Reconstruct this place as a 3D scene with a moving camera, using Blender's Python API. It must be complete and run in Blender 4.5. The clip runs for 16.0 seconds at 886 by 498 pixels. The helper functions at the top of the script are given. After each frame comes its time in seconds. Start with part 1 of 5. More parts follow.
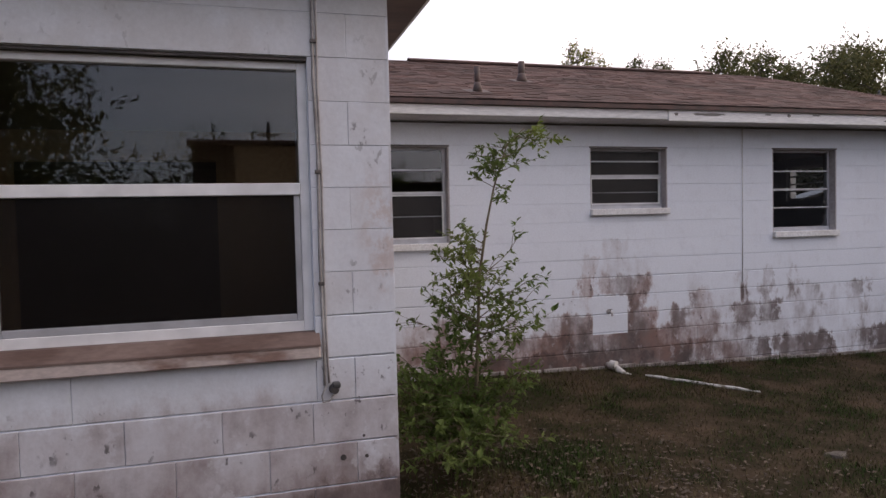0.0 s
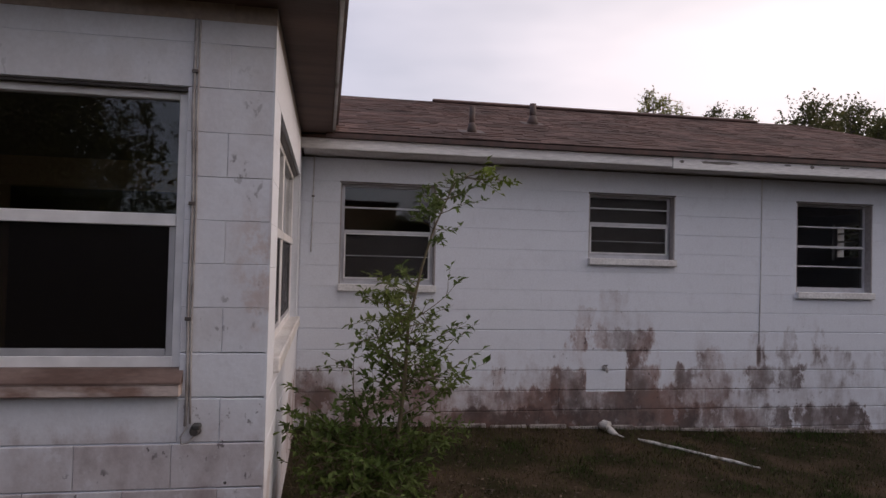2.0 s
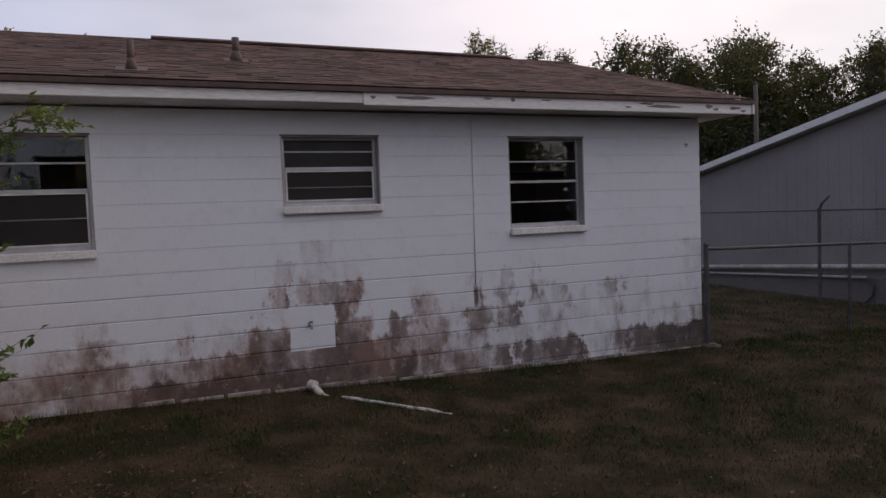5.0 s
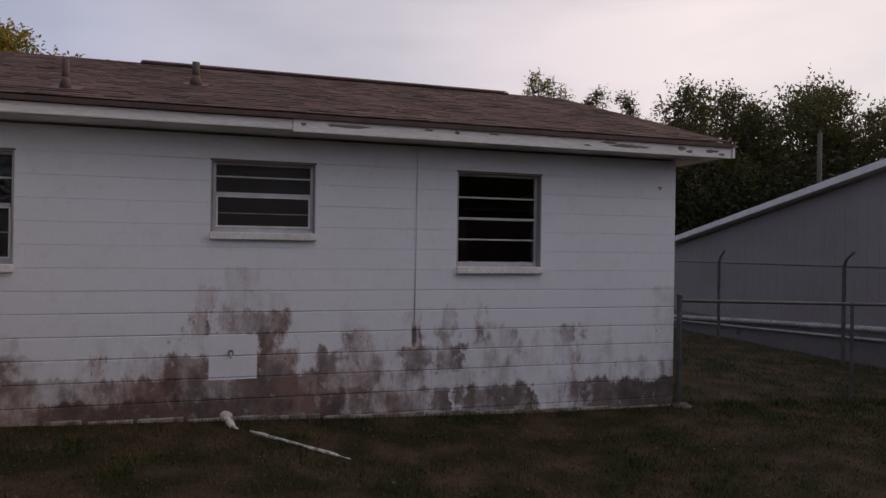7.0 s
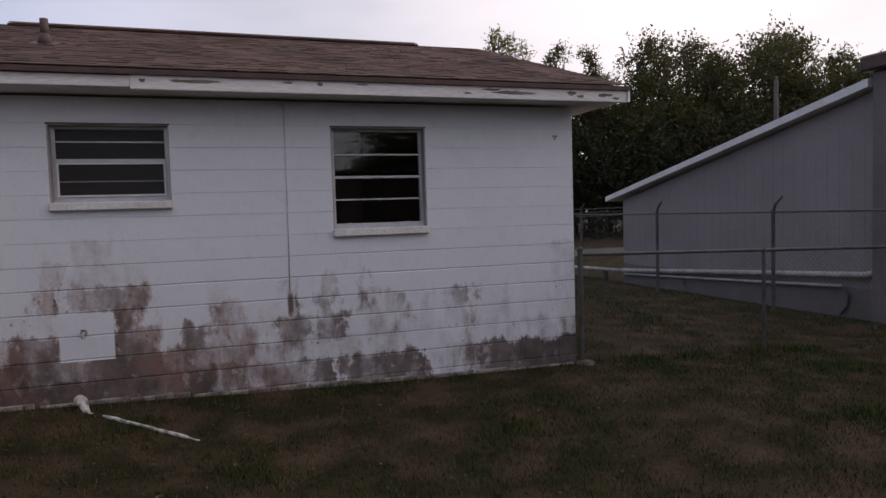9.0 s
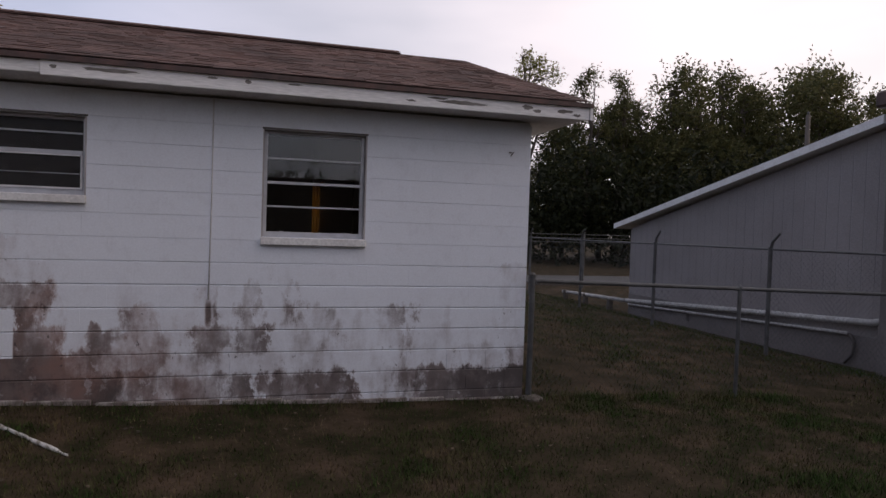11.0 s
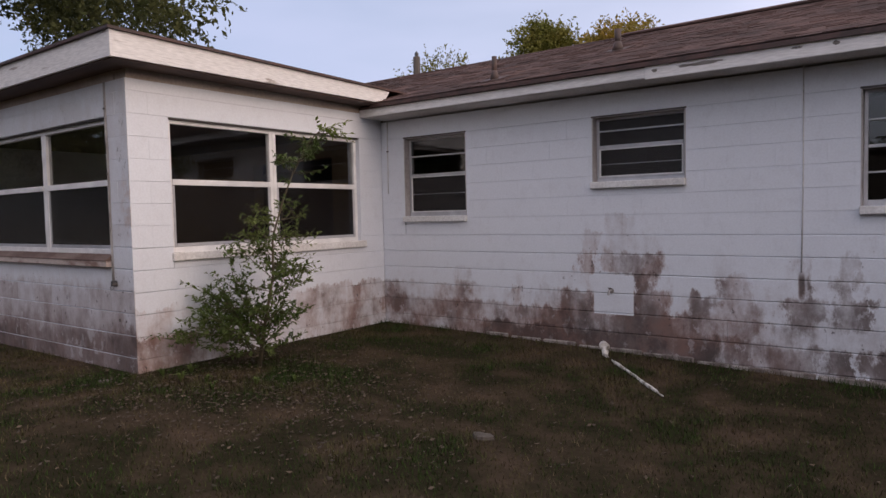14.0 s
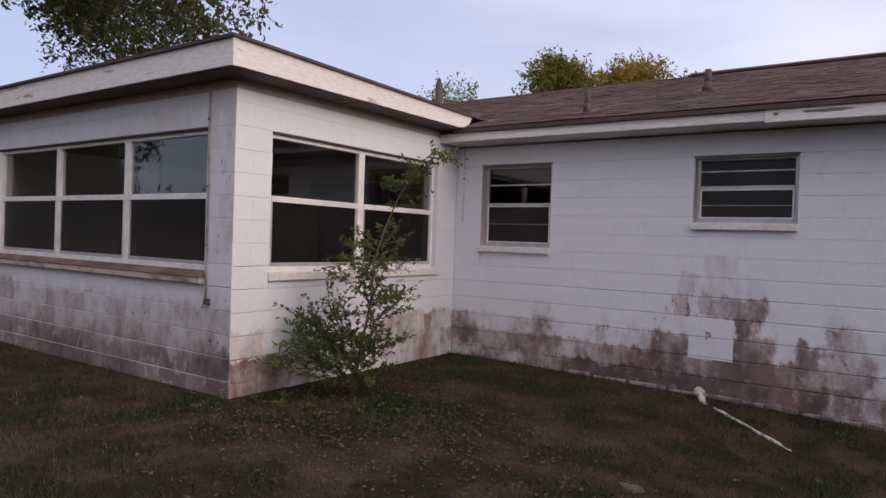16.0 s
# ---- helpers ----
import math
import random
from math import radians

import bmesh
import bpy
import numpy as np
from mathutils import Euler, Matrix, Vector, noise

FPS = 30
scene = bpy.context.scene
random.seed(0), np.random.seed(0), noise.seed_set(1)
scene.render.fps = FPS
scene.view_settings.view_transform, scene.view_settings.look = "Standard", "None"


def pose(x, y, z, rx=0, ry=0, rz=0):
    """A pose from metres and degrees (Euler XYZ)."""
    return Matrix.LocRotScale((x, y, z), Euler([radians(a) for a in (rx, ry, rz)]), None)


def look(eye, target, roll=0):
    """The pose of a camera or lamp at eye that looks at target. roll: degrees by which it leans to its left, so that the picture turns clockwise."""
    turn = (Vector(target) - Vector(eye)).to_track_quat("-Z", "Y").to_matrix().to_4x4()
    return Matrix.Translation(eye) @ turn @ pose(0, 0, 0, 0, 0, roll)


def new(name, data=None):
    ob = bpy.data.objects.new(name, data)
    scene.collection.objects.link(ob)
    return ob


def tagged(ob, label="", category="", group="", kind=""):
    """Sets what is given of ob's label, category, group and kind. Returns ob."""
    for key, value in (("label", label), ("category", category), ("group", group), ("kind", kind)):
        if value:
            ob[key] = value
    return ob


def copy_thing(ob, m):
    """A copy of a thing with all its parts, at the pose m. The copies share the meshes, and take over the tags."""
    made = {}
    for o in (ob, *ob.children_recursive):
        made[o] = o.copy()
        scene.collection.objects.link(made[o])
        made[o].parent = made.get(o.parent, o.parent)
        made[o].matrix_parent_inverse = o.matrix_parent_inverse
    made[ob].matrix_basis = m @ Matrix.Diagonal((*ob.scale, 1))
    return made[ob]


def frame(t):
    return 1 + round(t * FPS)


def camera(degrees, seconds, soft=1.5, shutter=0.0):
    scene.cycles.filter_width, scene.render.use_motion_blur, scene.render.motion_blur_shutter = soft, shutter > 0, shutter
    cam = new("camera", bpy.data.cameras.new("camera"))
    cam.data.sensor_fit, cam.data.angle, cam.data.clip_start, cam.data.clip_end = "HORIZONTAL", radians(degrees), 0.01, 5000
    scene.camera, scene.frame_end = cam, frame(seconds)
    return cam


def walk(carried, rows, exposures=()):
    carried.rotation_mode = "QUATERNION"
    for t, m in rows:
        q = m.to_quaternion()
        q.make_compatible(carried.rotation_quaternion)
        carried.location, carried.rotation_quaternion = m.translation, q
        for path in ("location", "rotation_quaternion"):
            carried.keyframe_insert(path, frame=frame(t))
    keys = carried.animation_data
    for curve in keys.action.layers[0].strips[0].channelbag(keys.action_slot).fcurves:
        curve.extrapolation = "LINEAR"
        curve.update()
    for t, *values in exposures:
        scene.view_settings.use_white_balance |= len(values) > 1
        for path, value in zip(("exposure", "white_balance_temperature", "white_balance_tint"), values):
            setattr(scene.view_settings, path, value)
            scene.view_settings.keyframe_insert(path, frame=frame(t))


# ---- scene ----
cam = camera(66.5, 16.0)
PATH = [
    (0, (0.053, 0.018, 1.769), (0.609, 1.937, 1.692), -1.4),
    (0.5, (0.301, -0.01, 1.778), (0.95, 1.877, 1.644), -2.3),
    (1, (0.548, 0.081, 1.752), (1.263, 1.946, 1.65), 1.0),
    (1.5, (0.728, 0.104, 1.757), (1.29, 2.022, 1.687), 0.1),
    (2, (0.983, 0.007, 1.772), (1.323, 1.978, 1.818), 1.4),
    (2.5, (1.213, 0.005, 1.764), (1.487, 1.986, 1.743), -1.0),
    (3, (1.481, 0.073, 1.796), (1.989, 2.006, 1.735), -0.0),
    (3.5, (1.752, 0.061, 1.797), (2.291, 1.987, 1.761), -2.7),
    (4, (2.059, 0.009, 1.749), (2.54, 1.95, 1.707), -1.7),
    (4.5, (2.385, 0.0, 1.832), (2.952, 1.916, 1.741), -0.9),
    (5, (2.643, 0.155, 1.771), (3.389, 2.008, 1.663), -2.2),
    (5.2, (2.692, 0.175, 1.775), (3.493, 2.005, 1.691), -2.5),
    (7.3, (4.135, 0.007, 1.736), (4.665, 1.936, 1.733), 0.2),
    (7.5, (4.253, 0.032, 1.719), (4.728, 1.974, 1.684), -1.9),
    (8, (4.494, 0.116, 1.66), (5.136, 2.008, 1.559), -0.7),
    (8.5, (4.707, 0.154, 1.709), (5.386, 2.032, 1.6), -1.3),
    (9, (4.973, 0.121, 1.7), (5.605, 2.016, 1.592), -1.7),
    (9.5, (5.229, 0.099, 1.711), (5.8, 2.012, 1.587), -1.9),
    (10, (5.412, 0.115, 1.69), (6.076, 1.998, 1.577), 1.1),
    (10.2, (5.497, 0.166, 1.691), (6.129, 2.061, 1.598), 1.4),
    (12.3, (6.62, 0.34, 1.662), (6.973, 2.308, 1.621), -0.8),
    (12.5, (6.673, 0.287, 1.656), (6.846, 2.28, 1.632), -0.9),
    (13, (6.722, 0.129, 1.701), (6.079, 2.023, 1.674), 1.6),
    (13.2, (6.915, 0.071, 1.651), (5.839, 1.757, 1.597), -1.5),
    (13.5, (6.836, 0.189, 1.632), (5.519, 1.694, 1.654), 0.0),
    (14, (6.583, -0.02, 1.578), (5.398, 1.587, 1.476), -1.3),
    (14.5, (6.401, -0.112, 1.641), (5.313, 1.565, 1.618), 3.6),
    (15, (6.159, -0.064, 1.655), (4.869, 1.463, 1.726), -0.7),
    (15.5, (5.82, -0.3, 1.649), (4.671, 1.332, 1.775), 1.4),
    (16, (5.517, -0.502, 1.616), (4.373, 1.138, 1.59), 1.9),
]
walk(cam, [(t, look(eye, target, roll)) for t, eye, target, roll in PATH],
     exposures=[(0.0, 0.32, 6460, 11), (0.5, 0.1, 6420, 11), (1.0, -0.08, 6420, 11), (1.5, -0.1, 6410, 11), (2.0, -0.3, 6460, 12), (3.5, -0.36, 6480, 12), (5.0, -0.4, 6410, 11), (7.5, -0.68, 6560, 12), (8.0, -0.46, 6520, 12), (9.0, -0.30, 6430, 11),
                (12.5, -0.34, 6490, 12), (13.0, -0.22, 6510, 13), (14.0, 0.0, 6360, 12), (14.5, 0.08, 6260, 11), (15.0, -0.1, 6370, 12), (15.5, -0.25, 6350, 12), (16.0, 0.05, 6360, 13)])

# ---- world, sun, exposure ----
SUN_AZ, SUN_EL = 92.0, 19.0      # degrees from +y towards +x, and above the horizon
world = bpy.data.worlds.new("dusk_sky")
scene.world = world
world.use_nodes = True
wn, wl = world.node_tree.nodes, world.node_tree.links
wn.clear()
w_out = wn.new("ShaderNodeOutputWorld")
w_bg = wn.new("ShaderNodeBackground")
w_sky = wn.new("ShaderNodeTexSky")
w_sky.sky_type, w_sky.sun_disc = "NISHITA", False
w_sky.sun_elevation, w_sky.sun_rotation = radians(SUN_EL), radians(SUN_AZ)
w_co = wn.new("ShaderNodeTexCoord")
w_dot = wn.new("ShaderNodeVectorMath")
w_dot.operation = "DOT_PRODUCT"
w_dot.inputs[1].default_value = (math.sin(radians(SUN_AZ)) * 0.95, math.cos(radians(SUN_AZ)) * 0.95, 0.31)
w_map = wn.new("ShaderNodeMapping")
w_map.inputs["Scale"].default_value = (1.0, 1.0, 3.6)
w_noise = wn.new("ShaderNodeTexNoise")
w_noise.inputs["Scale"].default_value, w_noise.inputs["Detail"].default_value = 1.5, 4.0
w_glow = wn.new("ShaderNodeValToRGB")            # colour of the cloud veil, from the side away from the sun to the sun's side
for i, (p, c) in enumerate(((0.0, (0.50, 0.56, 0.80, 1)), (0.42, (0.70, 0.73, 0.92, 1)), (0.72, (1.22, 1.11, 1.15, 1)), (1.0, (1.75, 1.52, 1.42, 1)))):
    e = w_glow.color_ramp.elements[i] if i < 2 else w_glow.color_ramp.elements.new(p)
    e.position, e.color = p, c
w_half = wn.new("ShaderNodeMath")
w_half.operation, w_half.inputs[1].default_value, w_half.inputs[2].default_value = "MULTIPLY_ADD", 0.5, 0.5
w_veil = wn.new("ShaderNodeValToRGB")
w_veil.color_ramp.elements[0].position, w_veil.color_ramp.elements[0].color = 0.34, (0.56, 0.56, 0.56, 1)
w_veil.color_ramp.elements[1].position, w_veil.color_ramp.elements[1].color = 0.66, (1, 1, 1, 1)
w_scale = wn.new("ShaderNodeVectorMath")
w_scale.operation, w_scale.inputs["Scale"].default_value = "SCALE", 0.11
w_mix = wn.new("ShaderNodeMixRGB")
wl.new(w_co.outputs["Generated"], w_dot.inputs[0])
wl.new(w_co.outputs["Generated"], w_map.inputs["Vector"])
wl.new(w_map.outputs["Vector"], w_noise.inputs["Vector"])
wl.new(w_dot.outputs["Value"], w_half.inputs[0])
wl.new(w_half.outputs[0], w_glow.inputs[0])
wl.new(w_noise.outputs["Fac"], w_veil.inputs[0])
wl.new(w_sky.outputs[0], w_scale.inputs[0])
wl.new(w_veil.outputs[0], w_mix.inputs[0])
wl.new(w_scale.outputs[0], w_mix.inputs[1])
wl.new(w_glow.outputs[0], w_mix.inputs[2])
wl.new(w_mix.outputs[0], w_bg.inputs["Color"])
wl.new(w_bg.outputs[0], w_out.inputs["Surface"])
w_bg.inputs["Strength"].default_value = 1.05

sun = new("sun", bpy.data.lights.new("sun", "SUN"))
sun.data.energy, sun.data.angle, sun.data.color = 1.05, radians(30), (1.0, 0.74, 0.58)
sun_dir = Vector((math.sin(radians(SUN_AZ)) * math.cos(radians(SUN_EL)), math.cos(radians(SUN_AZ)) * math.cos(radians(SUN_EL)), math.sin(radians(SUN_EL))))
sun.matrix_world = look(sun_dir * 60, (0, 0, 0))


# ---- materials ----
def surface(name, colour, second=None, rough=0.7, scale=6.0, fine=60.0, bump=0.15, metal=0.0, vary=0.0, spread=(0.35, 0.65), stretch=(1, 1, 1), spec=0.5):
    """A surface of two colours mixed by large noise, with fine grain, bump and a change from piece to piece."""
    m = bpy.data.materials.new(name)
    m.use_nodes = True
    n, l = m.node_tree.nodes, m.node_tree.links
    b = n["Principled BSDF"]
    b.inputs["Roughness"].default_value, b.inputs["Metallic"].default_value = rough, metal
    b.inputs["Specular IOR Level"].default_value = spec
    geo, mp = n.new("ShaderNodeNewGeometry"), n.new("ShaderNodeMapping")
    mp.inputs["Scale"].default_value = stretch
    big, small = n.new("ShaderNodeTexNoise"), n.new("ShaderNodeTexNoise")
    big.inputs["Scale"].default_value, big.inputs["Detail"].default_value = scale, 6
    small.inputs["Scale"].default_value, small.inputs["Detail"].default_value = fine, 4
    ramp, mix = n.new("ShaderNodeMapRange"), n.new("ShaderNodeMixRGB")
    ramp.inputs[1].default_value, ramp.inputs[2].default_value = spread
    second = second or tuple(c * 0.7 for c in colour)
    mix.inputs[1].default_value, mix.inputs[2].default_value = (*colour, 1), (*second, 1)
    l.new(geo.outputs["Position"], mp.inputs["Vector"])
    for t in (big, small):
        l.new(mp.outputs["Vector"], t.inputs["Vector"])
    l.new(big.outputs["Fac"], ramp.inputs[0])
    l.new(ramp.outputs[0], mix.inputs[0])
    grain = n.new("ShaderNodeHueSaturation")
    gr = n.new("ShaderNodeMapRange")
    gr.inputs[1].default_value, gr.inputs[2].default_value, gr.inputs[3].default_value, gr.inputs[4].default_value = 0.3, 0.7, 0.86, 1.12
    l.new(small.outputs["Fac"], gr.inputs[0])
    last = gr.outputs[0]
    if vary:
        info, isl = n.new("ShaderNodeObjectInfo"), n.new("ShaderNodeNewGeometry")
        add, fr, mul = n.new("ShaderNodeMath"), n.new("ShaderNodeMath"), n.new("ShaderNodeMath")
        l.new(info.outputs["Random"], add.inputs[0])
        l.new(isl.outputs["Random Per Island"], add.inputs[1])
        fr.operation = "FRACT"
        l.new(add.outputs[0], fr.inputs[0])
        vr = n.new("ShaderNodeMapRange")
        vr.inputs[3].default_value, vr.inputs[4].default_value = 1 - vary, 1 + vary
        l.new(fr.outputs[0], vr.inputs[0])
        mul.operation = "MULTIPLY"
        l.new(last, mul.inputs[0])
        l.new(vr.outputs[0], mul.inputs[1])
        last = mul.outputs[0]
    l.new(last, grain.inputs["Value"])
    l.new(mix.outputs[0], grain.inputs["Color"])
    l.new(grain.outputs[0], b.inputs["Base Color"])
    if bump:
        bp = n.new("ShaderNodeBump")
        bp.inputs["Strength"].default_value, bp.inputs["Distance"].default_value = bump, 0.01
        l.new(small.outputs["Fac"], bp.inputs["Height"])
        l.new(bp.outputs[0], b.inputs["Normal"])
    return m


def painted_block():
    """White masonry paint with rising damp, red soil and mildew, and a repainted square round the spigot."""
    m = bpy.data.materials.new("painted_block")
    m.use_nodes = True
    n, l = m.node_tree.nodes, m.node_tree.links
    b = n["Principled BSDF"]
    b.inputs["Roughness"].default_value = 0.72

    def math_node(op, a, c=None, d=None):
        k = n.new("ShaderNodeMath")
        k.operation = op
        for i, v in enumerate((a, c, d)):
            if v is None:
                continue
            if isinstance(v, (int, float)):
                k.inputs[i].default_value = v
            else:
                l.new(v, k.inputs[i])
        return k.outputs[0]

    def noise_node(scale, detail, stretch, rough=0.6):
        mp, t = n.new("ShaderNodeMapping"), n.new("ShaderNodeTexNoise")
        mp.inputs["Scale"].default_value = stretch
        t.inputs["Scale"].default_value, t.inputs["Detail"].default_value, t.inputs["Roughness"].default_value = scale, detail, rough
        l.new(geo.outputs["Position"], mp.inputs["Vector"])
        l.new(mp.outputs["Vector"], t.inputs["Vector"])
        return t.outputs["Fac"]

    def ranged(v, a, c, lo=0.0, hi=1.0):
        k = n.new("ShaderNodeMapRange")
        k.interpolation_type = "SMOOTHSTEP"
        for i, w in enumerate((a, c, lo, hi)):
            k.inputs[i + 1].default_value = w
        l.new(v, k.inputs[0])
        return k.outputs[0]

    def mixed(f, a, c):
        k = n.new("ShaderNodeMixRGB")
        for i, v in enumerate((f, a, c)):
            if isinstance(v, tuple):
                k.inputs[i].default_value = (*v, 1)
            else:
                l.new(v, k.inputs[i])
        return k.outputs[0]

    def profile(v, stops):
        """Amount of dirt along a wall: stops are (metres, amount), amounts up to 1.25."""
        lo, hi = stops[0][0], stops[-1][0]
        k, r = n.new("ShaderNodeMapRange"), n.new("ShaderNodeValToRGB")
        k.inputs[1].default_value, k.inputs[2].default_value = lo, hi
        l.new(v, k.inputs[0])
        l.new(k.outputs[0], r.inputs[0])
        els = r.color_ramp.elements
        els[0].position, els[1].position = 0.0, 1.0
        while len(els) < len(stops):
            els.new(0.5)
        for i, (at, amt) in enumerate(stops):
            els[i].position = (at - lo) / (hi - lo)
        for e, (at, amt) in zip(els, stops):
            e.color = (amt / 1.25, amt / 1.25, amt / 1.25, 1)
        return math_node("MULTIPLY", r.outputs[0], 1.25)

    geo, info, sep = n.new("ShaderNodeNewGeometry"), n.new("ShaderNodeObjectInfo"), n.new("ShaderNodeSeparateXYZ")
    l.new(geo.outputs["Position"], sep.inputs[0])
    X, Y, Z = sep.outputs
    rnd = info.outputs["Random"]
    streak = noise_node(7.0, 6, (1, 1, 0.20))
    blot = noise_node(9.0, 8, (1, 1, 0.8), 0.7)
    fine = noise_node(55.0, 4, (1, 1, 1))
    cloud = noise_node(3.4, 9, (1, 1, 0.7), 0.68)
    # dirt lies course by course: its edges wander, but break off at the bed joints
    wx = math_node("ADD", X, math_node("MULTIPLY", math_node("SUBTRACT", noise_node(4.2, 7, (1, 1, 0.55), 0.70), 0.5), 0.75))
    wy = math_node("ADD", Y, math_node("MULTIPLY", math_node("SUBTRACT", noise_node(4.2, 7, (1, 1, 0.55), 0.70), 0.5), 0.75))
    wz = math_node("ADD", Z, math_node("MULTIPLY", math_node("SUBTRACT", noise_node(5.2, 8, (1, 1, 0.5), 0.72), 0.55), 0.42))

    def course(top, soft=0.03):
        """1 within the course below this joint, for the wandering height."""
        return math_node("MULTIPLY", ranged(wz, top + soft, top - soft), ranged(wz, top - 0.2032 - soft, top - 0.2032 + soft))

    layers = []

    def soiled(top, stops, past):
        """One course of the long wall, soiled along its length; past: the stops end (1) or begin (-1) at the middle of the wall."""
        cut_at = stops[-1][0] if past > 0 else stops[0][0]
        part_way = ranged(X, cut_at + 0.05 * past, cut_at - 0.05 * past)
        band = course(top) if top > 0.32 else ranged(wz, top + 0.03, top - 0.03)
        layers.append(math_node("MULTIPLY", math_node("MULTIPLY", profile(wx, stops), part_way), band))

    soiled(1.534, ((3.4, 0), (3.58, 0.16), (3.74, 0.05), (3.84, 0.36), (4.06, 0.34), (4.2, 0.12), (4.5, 0)), 1)
    soiled(1.331, ((3.42, 0), (3.54, 0.38), (3.66, 0.42), (3.72, 0.18), (3.84, 0.4), (4, 0.32), (4.15, 0.24), (4.3, 0.22), (4.5, 0)), 1)
    soiled(1.331, ((6.08, 0), (6.18, 0.28), (6.26, 0.22), (6.34, 0), (8.2, 0), (8.42, 0.3), (8.6, 0.2)), -1)
    soiled(1.127, ((3.46, 0), (3.54, 0.66), (3.69, 0.84), (3.735, 0.14), (3.78, 0.54), (3.95, 0.76), (4.07, 0.7), (4.13, 0.76), (4.32, 0.86), (4.39, 0.34), (4.48, 0.08)), 1)
    soiled(1.127, ((4.5, 0.05), (4.78, 0.05), (4.95, 0.18), (5.4, 0.05), (5.5, 0.2), (5.57, 0.36), (5.61, 0.55), (5.67, 0.12), (5.85, 0.06), (5.92, 0.46), (5.99, 0.38), (6.04, 0.06), (6.19, 0.12), (6.27, 0.44), (6.36, 0.1), (7.2, 0.05), (7.5, 0.12), (8.25, 0.08), (8.42, 0.3), (8.6, 0.16)), -1)
    soiled(0.924, ((0.75, 0.06), (0.92, 0.2), (1.2, 0.04), (1.85, 0.16), (2, 0.4), (2.12, 0.06), (2.6, 0.06), (2.7, 0.22), (2.8, 0.1), (3.03, 0.28), (3.12, 0.12), (3.42, 0.2), (3.57, 0.42), (3.64, 0.24), (4.06, 0.2), (4.09, 1), (4.21, 1.1), (4.28, 0.66), (4.36, 0.12), (4.46, 0.28), (4.54, 0.08)), 1)
    soiled(0.924, ((4.55, 0.06), (4.84, 0.12), (4.92, 0.5), (5.1, 0.44), (5.2, 0.14), (5.48, 0.22), (5.57, 0.48), (5.615, 0.85), (5.68, 0.2), (5.84, 0.16), (5.92, 0.6), (5.98, 0.46), (6.03, 0.1), (6.24, 0.2), (6.32, 0.54), (6.41, 0.12), (6.54, 0.38), (6.66, 0.46), (6.76, 0.12), (6.94, 0.16), (7.02, 0.3), (7.1, 0.06), (7.25, 0.5), (7.43, 0.72), (7.49, 0.15), (7.74, 0.1), (7.86, 0.34), (7.96, 0.06), (8.3, 0.12), (8.46, 0.32), (8.6, 0.2)), -1)
    soiled(0.721, ((0.75, 0.32), (0.9, 0.66), (1.06, 0.4), (1.3, 0.3), (1.6, 0.42), (1.96, 0.7), (2.15, 0.32), (2.4, 0.14), (2.54, 0.36), (2.66, 0.66), (2.76, 0.36), (2.9, 0.2), (3, 0.44), (3.1, 0.34), (3.2, 0.46), (3.3, 0.86), (3.56, 0.94), (3.63, 0.5), (4.06, 0.4), (4.09, 0.82), (4.2, 0.78), (4.42, 0.88), (4.48, 0.44), (4.53, 0.12), (4.63, 0.18)), 1)
    soiled(0.721, ((4.64, 0.2), (4.67, 0.88), (4.8, 0.8), (4.87, 0.4), (5, 0.44), (5.2, 0.44), (5.34, 0.14), (5.43, 0.22), (5.48, 0.72), (5.6, 0.8), (5.75, 0.68), (5.79, 0.32), (5.84, 0.68), (6, 0.64), (6.16, 0.8), (6.2, 0.16), (6.3, 0.2), (6.45, 0.38), (6.6, 0.16), (6.7, 0.48), (6.8, 0.16), (7, 0.32), (7.1, 0.1), (7.26, 0.42), (7.42, 0.66), (7.48, 0.2), (7.7, 0.16), (7.86, 0.38), (8, 0.12), (8.4, 0.3), (8.6, 0.24)), -1)
    soiled(0.518, ((0.75, 0.7), (0.95, 0.88), (1.1, 0.66), (1.4, 0.66), (1.6, 0.8), (1.95, 0.92), (2.15, 0.76), (2.35, 0.58), (2.5, 0.76), (2.7, 0.92), (2.9, 0.74), (3.1, 0.92), (3.3, 1.18), (3.5, 1.02), (3.62, 0.84), (3.75, 0.76), (4, 0.98), (4.2, 0.98), (4.45, 0.88)), 1)
    soiled(0.518, ((4.46, 0.8), (4.52, 0.6), (4.6, 0.68), (4.7, 0.9), (4.85, 0.56), (4.95, 0.44), (5.1, 0.56), (5.2, 0.6), (5.3, 0.28), (5.45, 0.44), (5.6, 0.6), (5.7, 0.34), (5.9, 0.4), (6.1, 0.3), (6.3, 0.34), (6.5, 0.28), (6.7, 0.34), (6.85, 0.14), (7.1, 0.18), (7.25, 0.24), (7.4, 0.56), (7.5, 0.24), (7.8, 0.22), (8, 0.4), (8.04, 0.2), (8.2, 0.56), (8.35, 0.5), (8.42, 0.2), (8.5, 0.6), (8.6, 0.55)), -1)
    soiled(0.315, ((0.75, 0.46), (1, 0.4), (1.2, 0.84), (1.5, 0.7), (1.62, 0.42), (1.8, 0.95), (2.1, 0.66), (2.3, 1.05), (2.9, 1.2), (3.4, 1.25), (3.7, 1.15), (4.2, 1.18), (4.4, 0.8), (4.5, 0.88)), 1)
